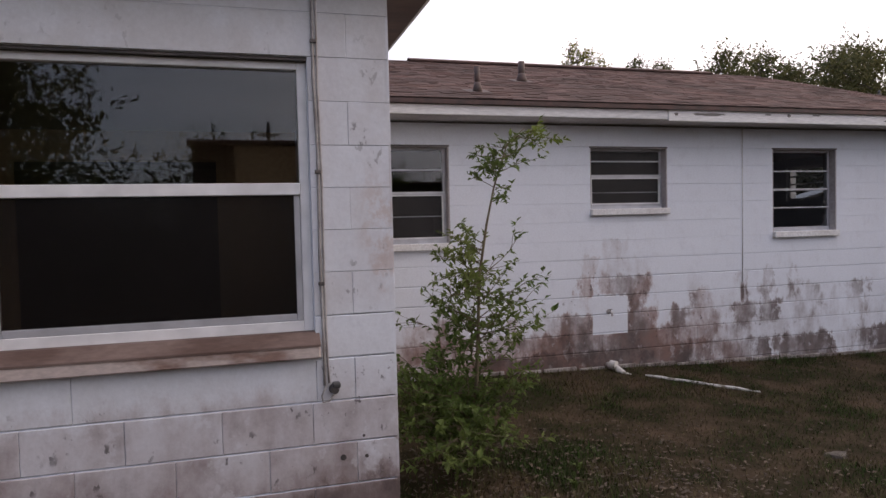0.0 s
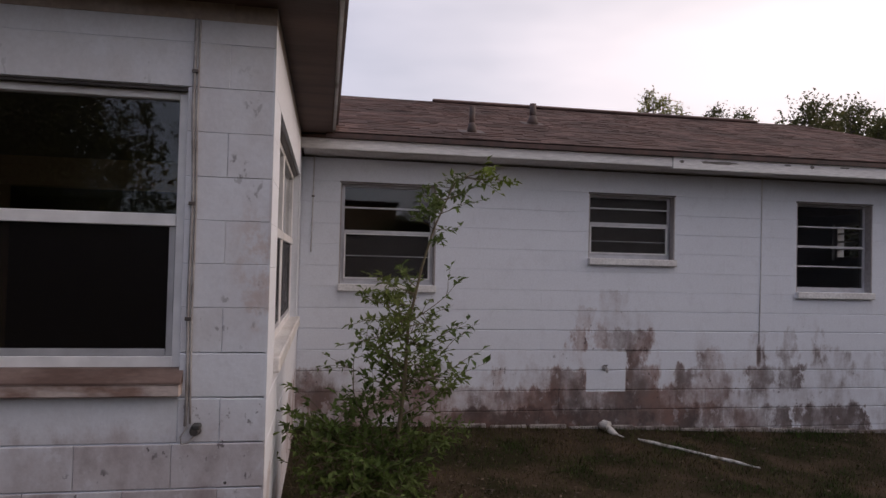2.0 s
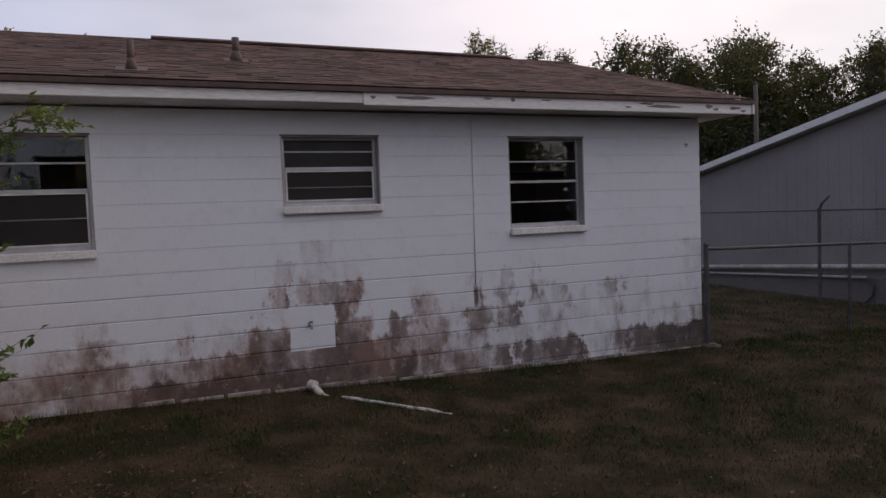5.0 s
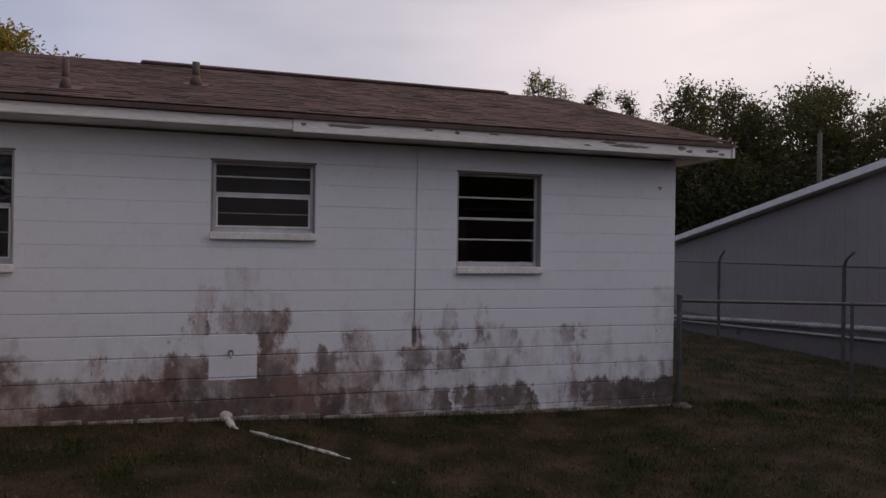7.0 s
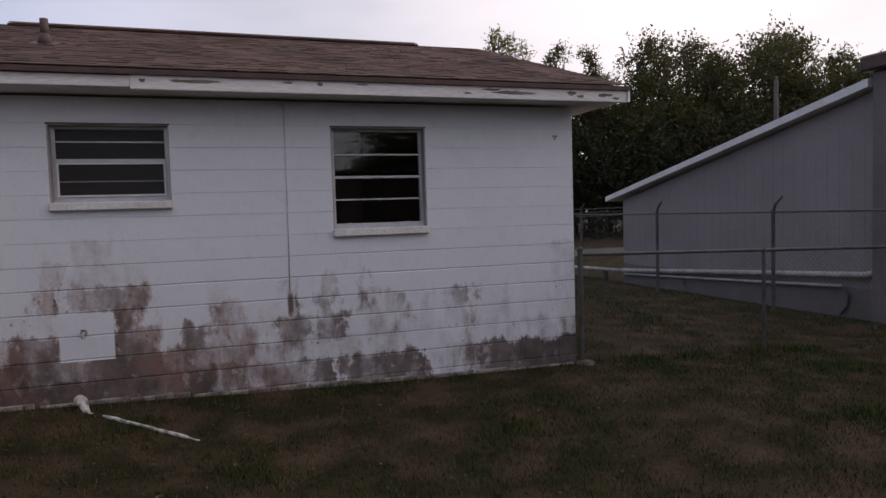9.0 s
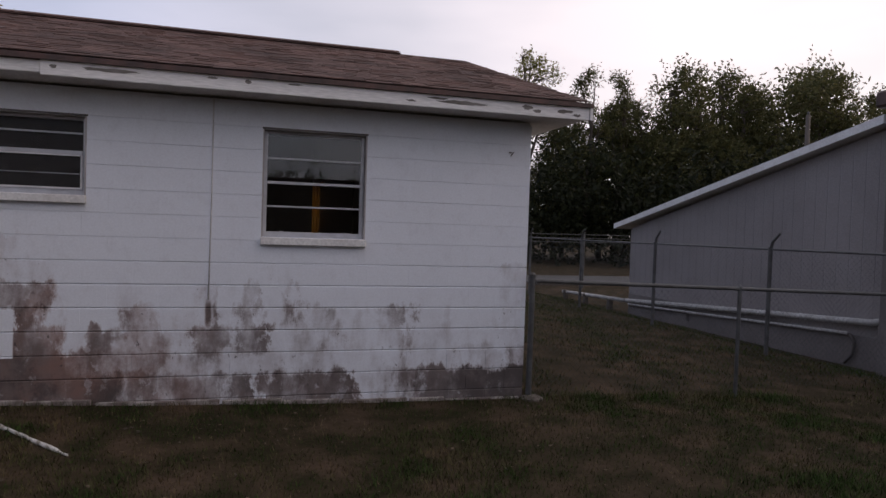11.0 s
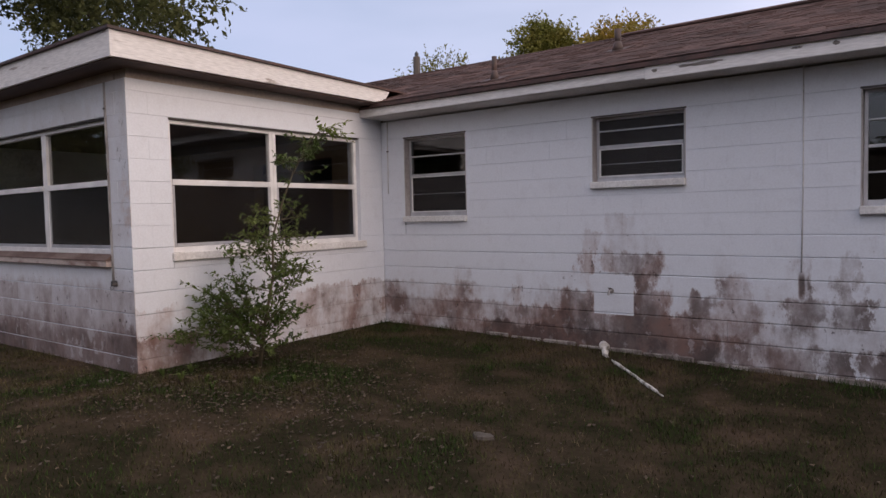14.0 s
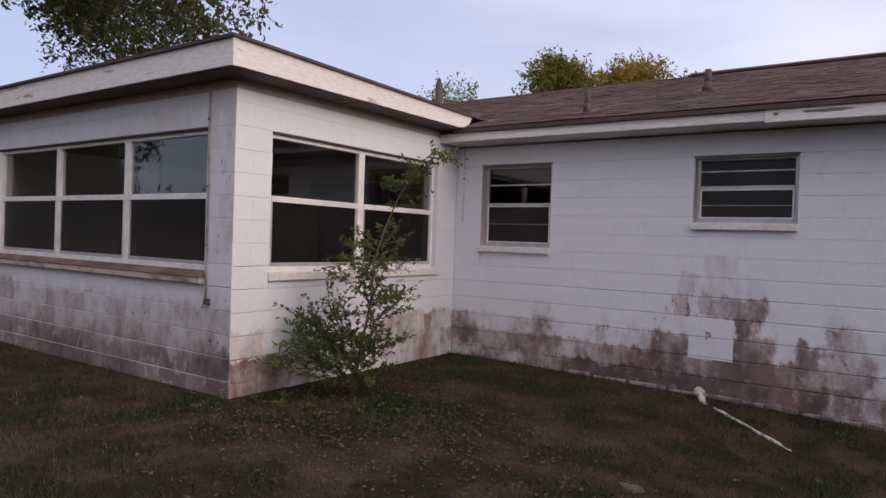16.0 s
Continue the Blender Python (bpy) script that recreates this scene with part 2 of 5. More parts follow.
    soiled(0.315, ((4.51, 0.9), (4.6, 1.1), (4.8, 1.2), (4.88, 0.56), (4.95, 0.86), (5.1, 0.95), (5.2, 0.74), (5.34, 0.46), (5.5, 0.82), (5.7, 0.78), (5.76, 0.34), (5.82, 0.78), (5.95, 0.98), (6.02, 0.98), (6.05, 0.16), (6.1, 0.34), (6.15, 0.98), (6.4, 0.66), (6.55, 0.98), (6.93, 1.08), (6.98, 0.12), (7.15, 0.22), (7.28, 0.4), (7.4, 0.92), (7.5, 0.66), (7.6, 0.98), (7.9, 1.02), (8.1, 1.25), (8.6, 1.25)), -1)
    main = layers[0]
    for layer in layers[1:]:
        main = math_node("ADD", main, layer)
    # the cable's rust run, and the square that was painted over
    drip = math_node("MULTIPLY", ranged(math_node("ABSOLUTE", math_node("SUBTRACT", X, 5.604)), 0.045, 0.010), ranged(math_node("ABSOLUTE", math_node("SUBTRACT", Z, 0.87)), 0.20, 0.04, 0.0, 1.1))
    main = math_node("MAXIMUM", main, drip)
    sq = math_node("MULTIPLY", ranged(math_node("ABSOLUTE", math_node("SUBTRACT", X, 3.865)), 0.222, 0.208), math_node("COMPARE", Z, 0.708, 0.205))
    sq = math_node("MULTIPLY", sq, ranged(Y, 6.3, 6.4))
    keep = math_node("SUBTRACT", 1.0, math_node("MULTIPLY", sq, 0.90))
    main = math_node("MULTIPLY", main, ranged(Y, 6.3, 6.4))
    # the sunroom's side: flaked grey foot at its corner, pink earth towards the inner corner
    side = None
    for lo, hi, stops in ((0.50, 0.74, ((3.21, .42), (3.5, .40), (3.7, .16), (5.0, .14), (5.3, .42), (5.8, .50), (6.1, .60), (6.4, .42), (6.6, .45))),
                          (-0.2, 0.50, ((3.21, .92), (3.5, .74), (3.75, .80), (3.95, .50), (4.4, .34), (5.0, .30), (5.5, .42), (5.85, .62), (6.1, .72), (6.3, .40), (6.6, .44)))):
        d = math_node("MULTIPLY", profile(wy, stops), math_node("MULTIPLY", ranged(wz, hi + 0.02, hi - 0.02), ranged(wz, lo - 0.02, lo + 0.02)))
        side = d if side is None else math_node("ADD", side, d)
    side = math_node("MULTIPLY", side, math_node("MULTIPLY", ranged(Y, 3.195, 3.215), ranged(X, 0.80, 0.76)))
    side = math_node("MULTIPLY", side, ranged(X, 0.70, 0.715))
    # the sunroom's front: grey soiling that thickens downwards, soot at the foot of the corner, smudges on the pier
    front = profile(wz, ((0.0, .98), (.42, .92), (.54, .66), (.62, .56), (.74, .50), (.90, .52), (.95, .34), (1.0, .14), (1.2, .10), (1.45, .22), (2.0, .26), (2.9, .10)))
    front = math_node("MULTIPLY", front, ranged(rnd, 0, 1, 0.84, 1.12))
    pier = math_node("MULTIPLY", math_node("MULTIPLY", ranged(X, 0.33, 0.36), ranged(Z, 1.35, 0.9)), 0.40)
    soot = math_node("MULTIPLY", ranged(X, -0.15, 0.45), ranged(wz, 0.72, 0.46))
    front = math_node("MAXIMUM", math_node("MAXIMUM", front, pier), soot)
    on_front = ranged(Y, 3.2145, 3.2125)
    front = math_node("MULTIPLY", front, on_front)
    amount = math_node("MULTIPLY", math_node("MAXIMUM", math_node("MAXIMUM", main, side), front), keep)
    ragged = math_node("SUBTRACT", math_node("ADD", math_node("MULTIPLY", cloud, 2.0), math_node("MULTIPLY", streak, 1.0)), 1.48)
    ragged = math_node("MULTIPLY", ragged, math_node("SUBTRACT", 1.0, math_node("MULTIPLY", on_front, 0.55)))
    wash = math_node("MULTIPLY", ranged(math_node("ADD", amount, math_node("MULTIPLY", ragged, 0.70)), 0.02, 0.80), ranged(amount, 0.03, 0.26))
    core = math_node("MULTIPLY", ranged(math_node("ADD", math_node("ADD", amount, math_node("MULTIPLY", ragged, 0.95)), math_node("MULTIPLY", math_node("SUBTRACT", blot, 0.5), 0.7)), 0.36, 1.12), ranged(amount, 0.2, 0.5))
    # flakes where paint still shows, and small black spots of mould
    flake = ranged(math_node("ADD", math_node("MULTIPLY", noise_node(8.5, 8, (1, 1, 0.9), 0.66), 0.75), math_node("MULTIPLY", noise_node(3.1, 4, (1, 1, 0.5)), 0.25)), 0.555, 0.60)
    core = math_node("MULTIPLY", core, math_node("SUBTRACT", 1.0, math_node("MULTIPLY", flake, 0.55)))
    wash = math_node("MULTIPLY", wash, math_node("SUBTRACT", 1.0, math_node("MULTIPLY", flake, 0.30)))
    spots = math_node("MULTIPLY", ranged(noise_node(26.0, 5, (1, 1, 0.6)), 0.61, 0.66), math_node("MULTIPLY", ranged(amount, 0.10, 0.30), ranged(noise_node(4.2, 3, (1, 1, 1)), 0.50, 0.60)))
    film = math_node("MULTIPLY", ranged(blot, 0.48, 0.72), 0.26)
    paint = mixed(film, (0.738, 0.766, 0.825), (0.57, 0.575, 0.615))
    grime = math_node("MULTIPLY", on_front, math_node("MULTIPLY", ranged(rnd, 0, 1, 0.15, 0.50), ranged(noise_node(3.6, 5, (1, 1, 0.8)), 0.36, 0.62, 0.4, 1.0)))
    paint = mixed(grime, paint, (0.50, 0.475, 0.455))
    # brown earth near the inner corner and the drain, grey mildew farther along and on the front
    warm = math_node("MULTIPLY", ranged(X, 6.4, 4.3, 0.25, 1.0), math_node("SUBTRACT", 1.0, on_front))
    warm = math_node("MULTIPLY", warm, ranged(noise_node(2.1, 4, (1, 1, 1)), 0.36, 0.60, 0.35, 1.0))
    tinge = math_node("MULTIPLY", on_front, 0.55)
    warm = math_node("MAXIMUM", warm, tinge)
    wash_tone = mixed(warm, (0.335, 0.315, 0.325), (0.40, 0.290, 0.265))
    core_tone = mixed(warm, (0.125, 0.108, 0.105), (0.190, 0.100, 0.078))
    core_tone = mixed(ranged(noise_node(3.3, 4, (1, 1, 1)), 0.42, 0.62, 0.0, 0.55), core_tone, (0.095, 0.072, 0.066))
    colour = mixed(math_node("MULTIPLY", wash, 0.80), paint, wash_tone)
    colour = mixed(math_node("MULTIPLY", core, 0.88), colour, core_tone)
    thick = ranged(math_node("ADD", amount, math_node("MULTIPLY", math_node("SUBTRACT", noise_node(4.8, 7, (1, 1, 0.8), 0.68), 0.5), 1.5)), 0.86, 1.34)
    colour = mixed(math_node("MULTIPLY", thick, 0.80), colour, mixed(warm, (0.060, 0.052, 0.052), (0.072, 0.046, 0.040)))
    colour = mixed(math_node("MULTIPLY", math_node("MULTIPLY", spots, keep), 0.8), colour, (0.055, 0.045, 0.045))
    # rust bleeding through on the pier's edge
    rust = math_node("MULTIPLY", math_node("MULTIPLY", ranged(X, 0.52, 0.66), on_front), math_node("MULTIPLY", ranged(math_node("ABSOLUTE", math_node("SUBTRACT", wz, 1.72)), 0.36, 0.10), ranged(blot, 0.44, 0.60)))
    colour = mixed(math_node("MULTIPLY", rust, 0.45), colour, (0.46, 0.31, 0.24))
    hs, gr = n.new("ShaderNodeHueSaturation"), ranged(fine, 0.25, 0.75, 0.955, 1.035)
    l.new(math_node("MULTIPLY", gr, ranged(rnd, 0, 1, 0.992, 1.008)), hs.inputs["Value"])
    l.new(colour, hs.inputs["Color"])
    l.new(hs.outputs[0], b.inputs["Base Color"])
    bp = n.new("ShaderNodeBump")
    bp.inputs["Strength"].default_value, bp.inputs["Distance"].default_value = 0.16, 0.006
    l.new(math_node("ADD", fine, math_node("MULTIPLY", blot, 0.8)), bp.inputs["Height"])
    l.new(bp.outputs[0], b.inputs["Normal"])
    return m


def glass(name, tint, rough=0.01):
    m = bpy.data.materials.new(name)
    m.use_nodes = True
    b = m.node_tree.nodes["Principled BSDF"]
    b.inputs["Base Color"].default_value = (*tint, 1)
    b.inputs["Roughness"].default_value = rough
    b.inputs["Transmission Weight"].default_value = 1.0
    b.inputs["IOR"].default_value = 1.5
    return m


def leaf(name, a, c, rough=0.5):
    m = surface(name, a, c, rough=rough, scale=1.3, fine=9.0, bump=0, vary=0.35)
    n, l = m.node_tree.nodes, m.node_tree.links
    b = n["Principled BSDF"]
    b.inputs["Specular IOR Level"].default_value = 0.15
    tr, mx = n.new("ShaderNodeBsdfTranslucent"), n.new("ShaderNodeMixShader")
    mx.inputs[0].default_value = 0.45
    l.new(b.inputs["Base Color"].links[0].from_socket, tr.inputs["Color"])
    l.new(b.outputs[0], mx.inputs[1])
    l.new(tr.outputs[0], mx.inputs[2])
    l.new(mx.outputs[0], n["Material Output"].inputs["Surface"])
    return m


def insect_screen(name, colour, amount, gloss):
    """Fine dark mesh over a pane: part of the light goes through, part meets the wires."""
    m = surface(name, colour, tuple(c * 0.8 for c in colour), rough=0.5, scale=3, fine=300, bump=0, spec=gloss)
    n, l = m.node_tree.nodes, m.node_tree.links
    tr, mx = n.new("ShaderNodeBsdfTransparent"), n.new("ShaderNodeMixShader")
    mx.inputs[0].default_value = amount
    l.new(tr.outputs[0], mx.inputs[1])
    l.new(n["Principled BSDF"].outputs[0], mx.inputs[2])
    l.new(mx.outputs[0], n["Material Output"].inputs["Surface"])
    return m


BLOCK = painted_block()
TRIM = surface("white_trim_paint", (0.74, 0.73, 0.72), (0.62, 0.59, 0.57), rough=0.6, scale=3, fine=40, bump=0.1, spread=(0.45, 0.75))
# dirty frieze paint, also browned for the soffit's shade and warm bounce
FRIEZE = surface("yellowed_frieze_paint", (0.50, 0.44, 0.38), (0.38, 0.31, 0.26), rough=0.7, scale=2.5, fine=40, bump=0.1)
FASCIA = surface("flaking_fascia_paint", (0.76, 0.74, 0.73), (0.30, 0.25, 0.22), rough=0.65, scale=4.5, fine=30, bump=0.3, spread=(0.66, 0.72), stretch=(0.35, 0.35, 2.6))
SOFFIT = surface("soffit_board", (0.62, 0.59, 0.565), (0.50, 0.465, 0.44), rough=0.8, scale=2, fine=30)
REVEAL = surface("grey_reveal_paint", (0.46, 0.43, 0.42), (0.36, 0.33, 0.32), rough=0.8, scale=2, fine=30)
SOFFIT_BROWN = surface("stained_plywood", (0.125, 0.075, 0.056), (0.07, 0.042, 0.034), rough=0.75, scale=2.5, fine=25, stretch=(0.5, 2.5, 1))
ALU = surface("aluminium_frame", (0.55, 0.55, 0.575), (0.49, 0.49, 0.515), rough=0.45, scale=3, fine=9, bump=0.0, metal=0.45)
WHITE_FRAME = surface("white_window_frame", (0.79, 0.785, 0.79), (0.745, 0.735, 0.73), rough=0.45, scale=3, fine=7, bump=0.0)
SILL_RED = surface("weathered_brown_sill", (0.112, 0.069, 0.055), (0.195, 0.138, 0.118), rough=0.8, scale=6, fine=50, stretch=(0.5, 0.8, 2), spread=(0.42, 0.66))
SILL_PALE = surface("flaked_sill_front", (0.50, 0.42, 0.385), (0.24, 0.155, 0.125), rough=0.8, scale=7, fine=50, stretch=(0.6, 0.6, 1.6), spread=(0.50, 0.66))
GLASS = glass("window_glass", (0.62, 0.64, 0.64))
SCREEN = insect_screen("insect_screen", (0.034, 0.030, 0.029), 0.60, 0.42)
SCREEN_DARK = insect_screen("dark_insect_screen", (0.007, 0.0045, 0.0036), 0.42, 0.27)
# added cloth that supplies the orange glow in window_3
ORANGE_CLOTH = leaf("orange_curtain", (0.78, 0.36, 0.05), (0.82, 0.42, 0.08))
SHINGLE = surface("brown_asphalt_shingle", (0.132, 0.082, 0.071), (0.076, 0.051, 0.046), rough=0.9, scale=1.6, fine=120, bump=0.5, vary=0.28, spec=0.2)
DRIP = surface("dark_drip_edge", (0.05, 0.031, 0.028), (0.095, 0.048, 0.040), rough=0.6, scale=6, fine=40)
PIPE_BROWN = surface("rusty_vent_pipe", (0.11, 0.068, 0.058), (0.065, 0.048, 0.044), rough=0.7, scale=8, fine=60)
DRAIN = surface("white_drain_plastic", (0.47, 0.455, 0.44), (0.33, 0.315, 0.295), rough=0.5, scale=3, fine=30)
PVC = surface("white_pvc", (0.62, 0.60, 0.57), (0.24, 0.22, 0.18), rough=0.6, scale=14, fine=60, spread=(0.52, 0.64))
CABLE = surface("painted_cable", (0.42, 0.40, 0.39), (0.22, 0.20, 0.19), rough=0.6, scale=9, fine=50)
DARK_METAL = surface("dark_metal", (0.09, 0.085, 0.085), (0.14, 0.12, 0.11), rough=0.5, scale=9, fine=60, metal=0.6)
GALV = surface("galvanised_steel", (0.125, 0.128, 0.132), (0.08, 0.08, 0.08), rough=0.65, scale=6, fine=50, metal=0.5)
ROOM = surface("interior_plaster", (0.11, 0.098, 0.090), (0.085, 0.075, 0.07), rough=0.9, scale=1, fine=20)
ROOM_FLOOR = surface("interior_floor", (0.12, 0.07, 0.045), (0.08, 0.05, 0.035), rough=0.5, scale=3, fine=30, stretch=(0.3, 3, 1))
SOIL = surface("lawn_soil", (0.026, 0.022, 0.012), (0.074, 0.052, 0.036), rough=0.95, scale=2.1, fine=24, bump=0.9, spread=(0.42, 0.72), spec=0.05)
GRASS = surface("grass_blade", (0.030, 0.052, 0.012), (0.086, 0.063, 0.033), rough=0.7, scale=2.1, fine=11, bump=0, vary=0.55, spread=(0.44, 0.66), spec=0.08)
STRAW = surface("dry_grass", (0.115, 0.090, 0.052), (0.075, 0.060, 0.034), rough=0.8, scale=2.4, fine=14, bump=0, vary=0.5, spec=0.1)
# leaf colour darkened to carry the shade low in the wood
LEAF_SHADED = leaf("shaded_leaf", (0.016, 0.020, 0.010), (0.028, 0.032, 0.015))
LITTER = surface("dry_leaf", (0.052, 0.037, 0.025), (0.092, 0.066, 0.044), rough=0.8, scale=4, fine=30, bump=0, vary=0.4)
SIDING = surface("taupe_metal_siding", (0.262, 0.237, 0.236), (0.222, 0.200, 0.199), rough=0.6, scale=0.8, fine=40, bump=0.05)
SIDING_DARK = surface("brown_rendered_wall", (0.175, 0.156, 0.150), (0.135, 0.12, 0.115), rough=0.8, scale=0.9, fine=30)
ASPHALT = surface("asphalt", (0.062, 0.063, 0.066), (0.045, 0.045, 0.046), rough=0.9, scale=0.6, fine=60)
STONE = surface("pale_stone", (0.115, 0.098, 0.082), (0.062, 0.052, 0.042), rough=0.9, scale=9, fine=50, bump=0.4)
FOOTING = surface("chipped_concrete", (0.34, 0.31, 0.29), (0.16, 0.13, 0.12), rough=0.9, scale=7, fine=50, bump=0.4, spread=(0.42, 0.58))
BARK = surface("bark", (0.085, 0.066, 0.05), (0.05, 0.04, 0.032), rough=0.95, scale=6, fine=40, bump=0.6, stretch=(1, 1, 0.3))
STEM = surface("green_brown_stem", (0.13, 0.11, 0.06), (0.09, 0.07, 0.045), rough=0.8, scale=9, fine=60)
LEAF_SHRUB = leaf("shrub_leaf", (0.082, 0.128, 0.036), (0.150, 0.185, 0.056))
LEAF_TIP = leaf("young_shrub_leaf", (0.14, 0.19, 0.035), (0.20, 0.23, 0.05))
LEAF_OAK = leaf("oak_leaf", (0.064, 0.078, 0.029), (0.112, 0.114, 0.041))
LEAF_WOOD = leaf("wood_leaf", (0.060, 0.068, 0.028), (0.120, 0.110, 0.042))
# low sun's gold on the tree tops, put into the leaf colour
LEAF_SUNLIT = leaf("golden_leaf", (0.36, 0.24, 0.045), (0.22, 0.19, 0.040))
# rear building's sunlit and shaded faces, the difference put into the two colours
TAN = surface("tan_plaster", (0.36, 0.26, 0.15), (0.31, 0.22, 0.13), rough=0.85, scale=1, fine=30)
SHADED_RENDER = surface("dim_brown_render", (0.10, 0.078, 0.058), (0.075, 0.06, 0.046), rough=0.85, scale=1, fine=30, spec=0.2)
SIGN_GREEN = surface("sign_green", (0.03, 0.15, 0.12), (0.025, 0.12, 0.10), rough=0.4, scale=5, fine=30, bump=0)
WOOD_POST = surface("weathered_post", (0.10, 0.085, 0.073), (0.065, 0.055, 0.048), rough=0.9, scale=5, fine=40, stretch=(3, 3, 0.3))
BARE_WOOD = surface("bare_grey_wood", (0.24, 0.22, 0.205), (0.13, 0.115, 0.10), rough=0.9, scale=9, fine=60, stretch=(0.4, 1, 3))


# ---- mesh helpers ----
class Shape:
    """Gathers boxes, tubes and faces into one mesh."""

    def __init__(self):
        self.v, self.f = [], []

    def add(self, verts, faces):
        o = len(self.v)
        self.v += [tuple(p) for p in verts]
        self.f += [tuple(i + o for i in q) for q in faces]
        return self

    def box(self, a, c, bevel=0.0):
        (x0, y0, z0), (x1, y1, z1) = a, c
        if bevel <= 0:
            return self.add([(x0, y0, z0), (x1, y0, z0), (x1, y1, z0), (x0, y1, z0), (x0, y0, z1), (x1, y0, z1), (x1, y1, z1), (x0, y1, z1)],
                            [(0, 3, 2, 1), (4, 5, 6, 7), (0, 1, 5, 4), (1, 2, 6, 5), (2, 3, 7, 6), (3, 0, 4, 7)])
        bm = bmesh.new()
        bmesh.ops.create_cube(bm, size=1.0)
        for p in bm.verts:
            p.co = Vector(((x0 + x1) / 2 + p.co.x * (x1 - x0), (y0 + y1) / 2 + p.co.y * (y1 - y0), (z0 + z1) / 2 + p.co.z * (z1 - z0)))
        bmesh.ops.bevel(bm, geom=bm.edges[:], offset=min(bevel, 0.45 * min(x1 - x0, y1 - y0, z1 - z0)), segments=1, affect="EDGES")
        bm.verts.index_update()
        self.add([p.co for p in bm.verts], [[q.index for q in g.verts] for g in bm.faces])
        bm.free()
        return self

    def tube(self, points, radii, sides=10, caps=True):
        pts = [Vector(p) for p in points]
        radii = radii if isinstance(radii, (list, tuple)) else [radii] * len(pts)
        o, ref = len(self.v), None
        for i, p in enumerate(pts):
            d = (pts[min(i + 1, len(pts) - 1)] - pts[max(i - 1, 0)]).normalized()
            if ref is None:
                ref = Vector((1, 0, 0)) if abs(d.x) < 0.8 else Vector((0, 1, 0))
            u = (ref - d * ref.dot(d)).normalized()
            w = d.cross(u)
            ref = u
            for k in range(sides):
                a = 2 * math.pi * k / sides
                self.v.append(tuple(p + (u * math.cos(a) + w * math.sin(a)) * radii[i]))
        for i in range(len(pts) - 1):
            for k in range(sides):
                a, c = o + i * sides + k, o + i * sides + (k + 1) % sides
                self.f.append((a, c, c + sides, a + sides))
        if caps:
            self.f.append(tuple(o + k for k in reversed(range(sides))))
            self.f.append(tuple(o + (len(pts) - 1) * sides + k for k in range(sides)))
        return self

    def mesh(self, name, material, smooth=False):
        me = bpy.data.meshes.new(name)
        me.from_pydata(self.v, [], self.f)
        me.materials.append(material)
        if smooth:
            me.polygons.foreach_set("use_smooth", [True] * len(me.polygons))
        me.update()
        return me


def part(name, shape, material, parent=None, label="", smooth=False):
    ob = new(name, shape.mesh(name, material, smooth))
    if parent:
        ob.parent = parent
    return tagged(ob, label)


def thing(name, at, label, category, group="", kind=""):
    """An empty at the thing's base. Its parts are given in the world's metres and hung under it."""
    ob = new(name)
    ob.location = at
    ob.empty_display_size = 0.1
    return tagged(ob, label, category, group, kind)


def hang(parent, name, shape, material, label="", smooth=False):
    """A part whose shape is in world metres, under a parent that stands at its own place."""
    at = Vector(parent.location) if parent.parent is None else Vector(parent.location) + Vector(parent.parent.location)
    shape.v = [(x - at.x, y - at.y, z - at.z) for x, y, z in shape.v]
    return part(name, shape, material, parent, label, smooth)


def ground_z(x, y):
    def ease(a, c, v):
        k = min(1.0, max(0.0, (v - a) / (c - a)))
        return k * k * (3 - 2 * k)
    z = 0.19 - 0.18 * ease(0.5, 8.5, x) - 0.19 * ease(8.7, 14.1, x) - 0.5 * ease(14.0, 17.0, x)
    z -= 0.08 * ease(6.6, 4.4, y) * ease(1.2, 3.5, x) * ease(9.5, 6.0, x)
    return z


# ---- large structure ----
C, T = 0.2032, 2.55          # course height, head height of all windows
WALL_Y, WALL_X1 = 6.62, 8.64  # long wall's face and its free corner
WING_X, WING_Y = 0.73, 3.21   # wing's faces
WEST = -8.5
WING_WEST = -4.35
OPEN_MAIN = [(1.105, 2.05, 1.565, T), (3.645, 4.605, 1.88, T), (6.04, 6.985, 1.57, T)]
OPEN_E = [(3.62, 6.20, 1.27, T)]
OPEN_S = [(-3.86, 0.345, 1.27, T)]


def cut(rects, hole):
    out = []
    a0, a1, b0, b1 = hole
    for u0, u1, v0, v1 in rects:
        if u1 <= a0 or u0 >= a1 or v1 <= b0 or v0 >= b1:
            out.append((u0, u1, v0, v1))
            continue
        m0, m1 = max(u0, a0), min(u1, a1)
        if u0 < a0:
            out.append((u0, a0, v0, v1))
        if u1 > a1:
            out.append((a1, u1, v0, v1))
        if v0 < b0:
            out.append((m0, m1, v0, b0))
        if v1 > b1:
            out.append((m0, m1, b1, v1))
    return out


def backing_wall(name, along, face, u0, u1, z0, z1, holes, thick, label):
    """The wall's body behind its block faces, with openings through it. along: 'x' (faces -y) or 'y' (faces +x)."""
    rects = [(u0, u1, z0, z1)]
    for h in holes:
        rects = cut(rects, h)
    s = Shape()
    for a, c, b, d in rects:
        if along == "x":
            s.box((a, face, b), (c, face + thick, d))
        else:
            s.box((face - thick, a, b), (face, c, d))
    return tagged(part(name, s, BLOCK), label, "wall", kind="structure")


FACE = 0.012   # how far block faces stand proud of the joints
wall_south = backing_wall("wall_south", "x", WALL_Y + FACE, WING_X - 0.2, WALL_X1 - FACE, -0.3, 2.78, OPEN_MAIN, 0.19, "long white-painted concrete block wall, stained brown near the ground")
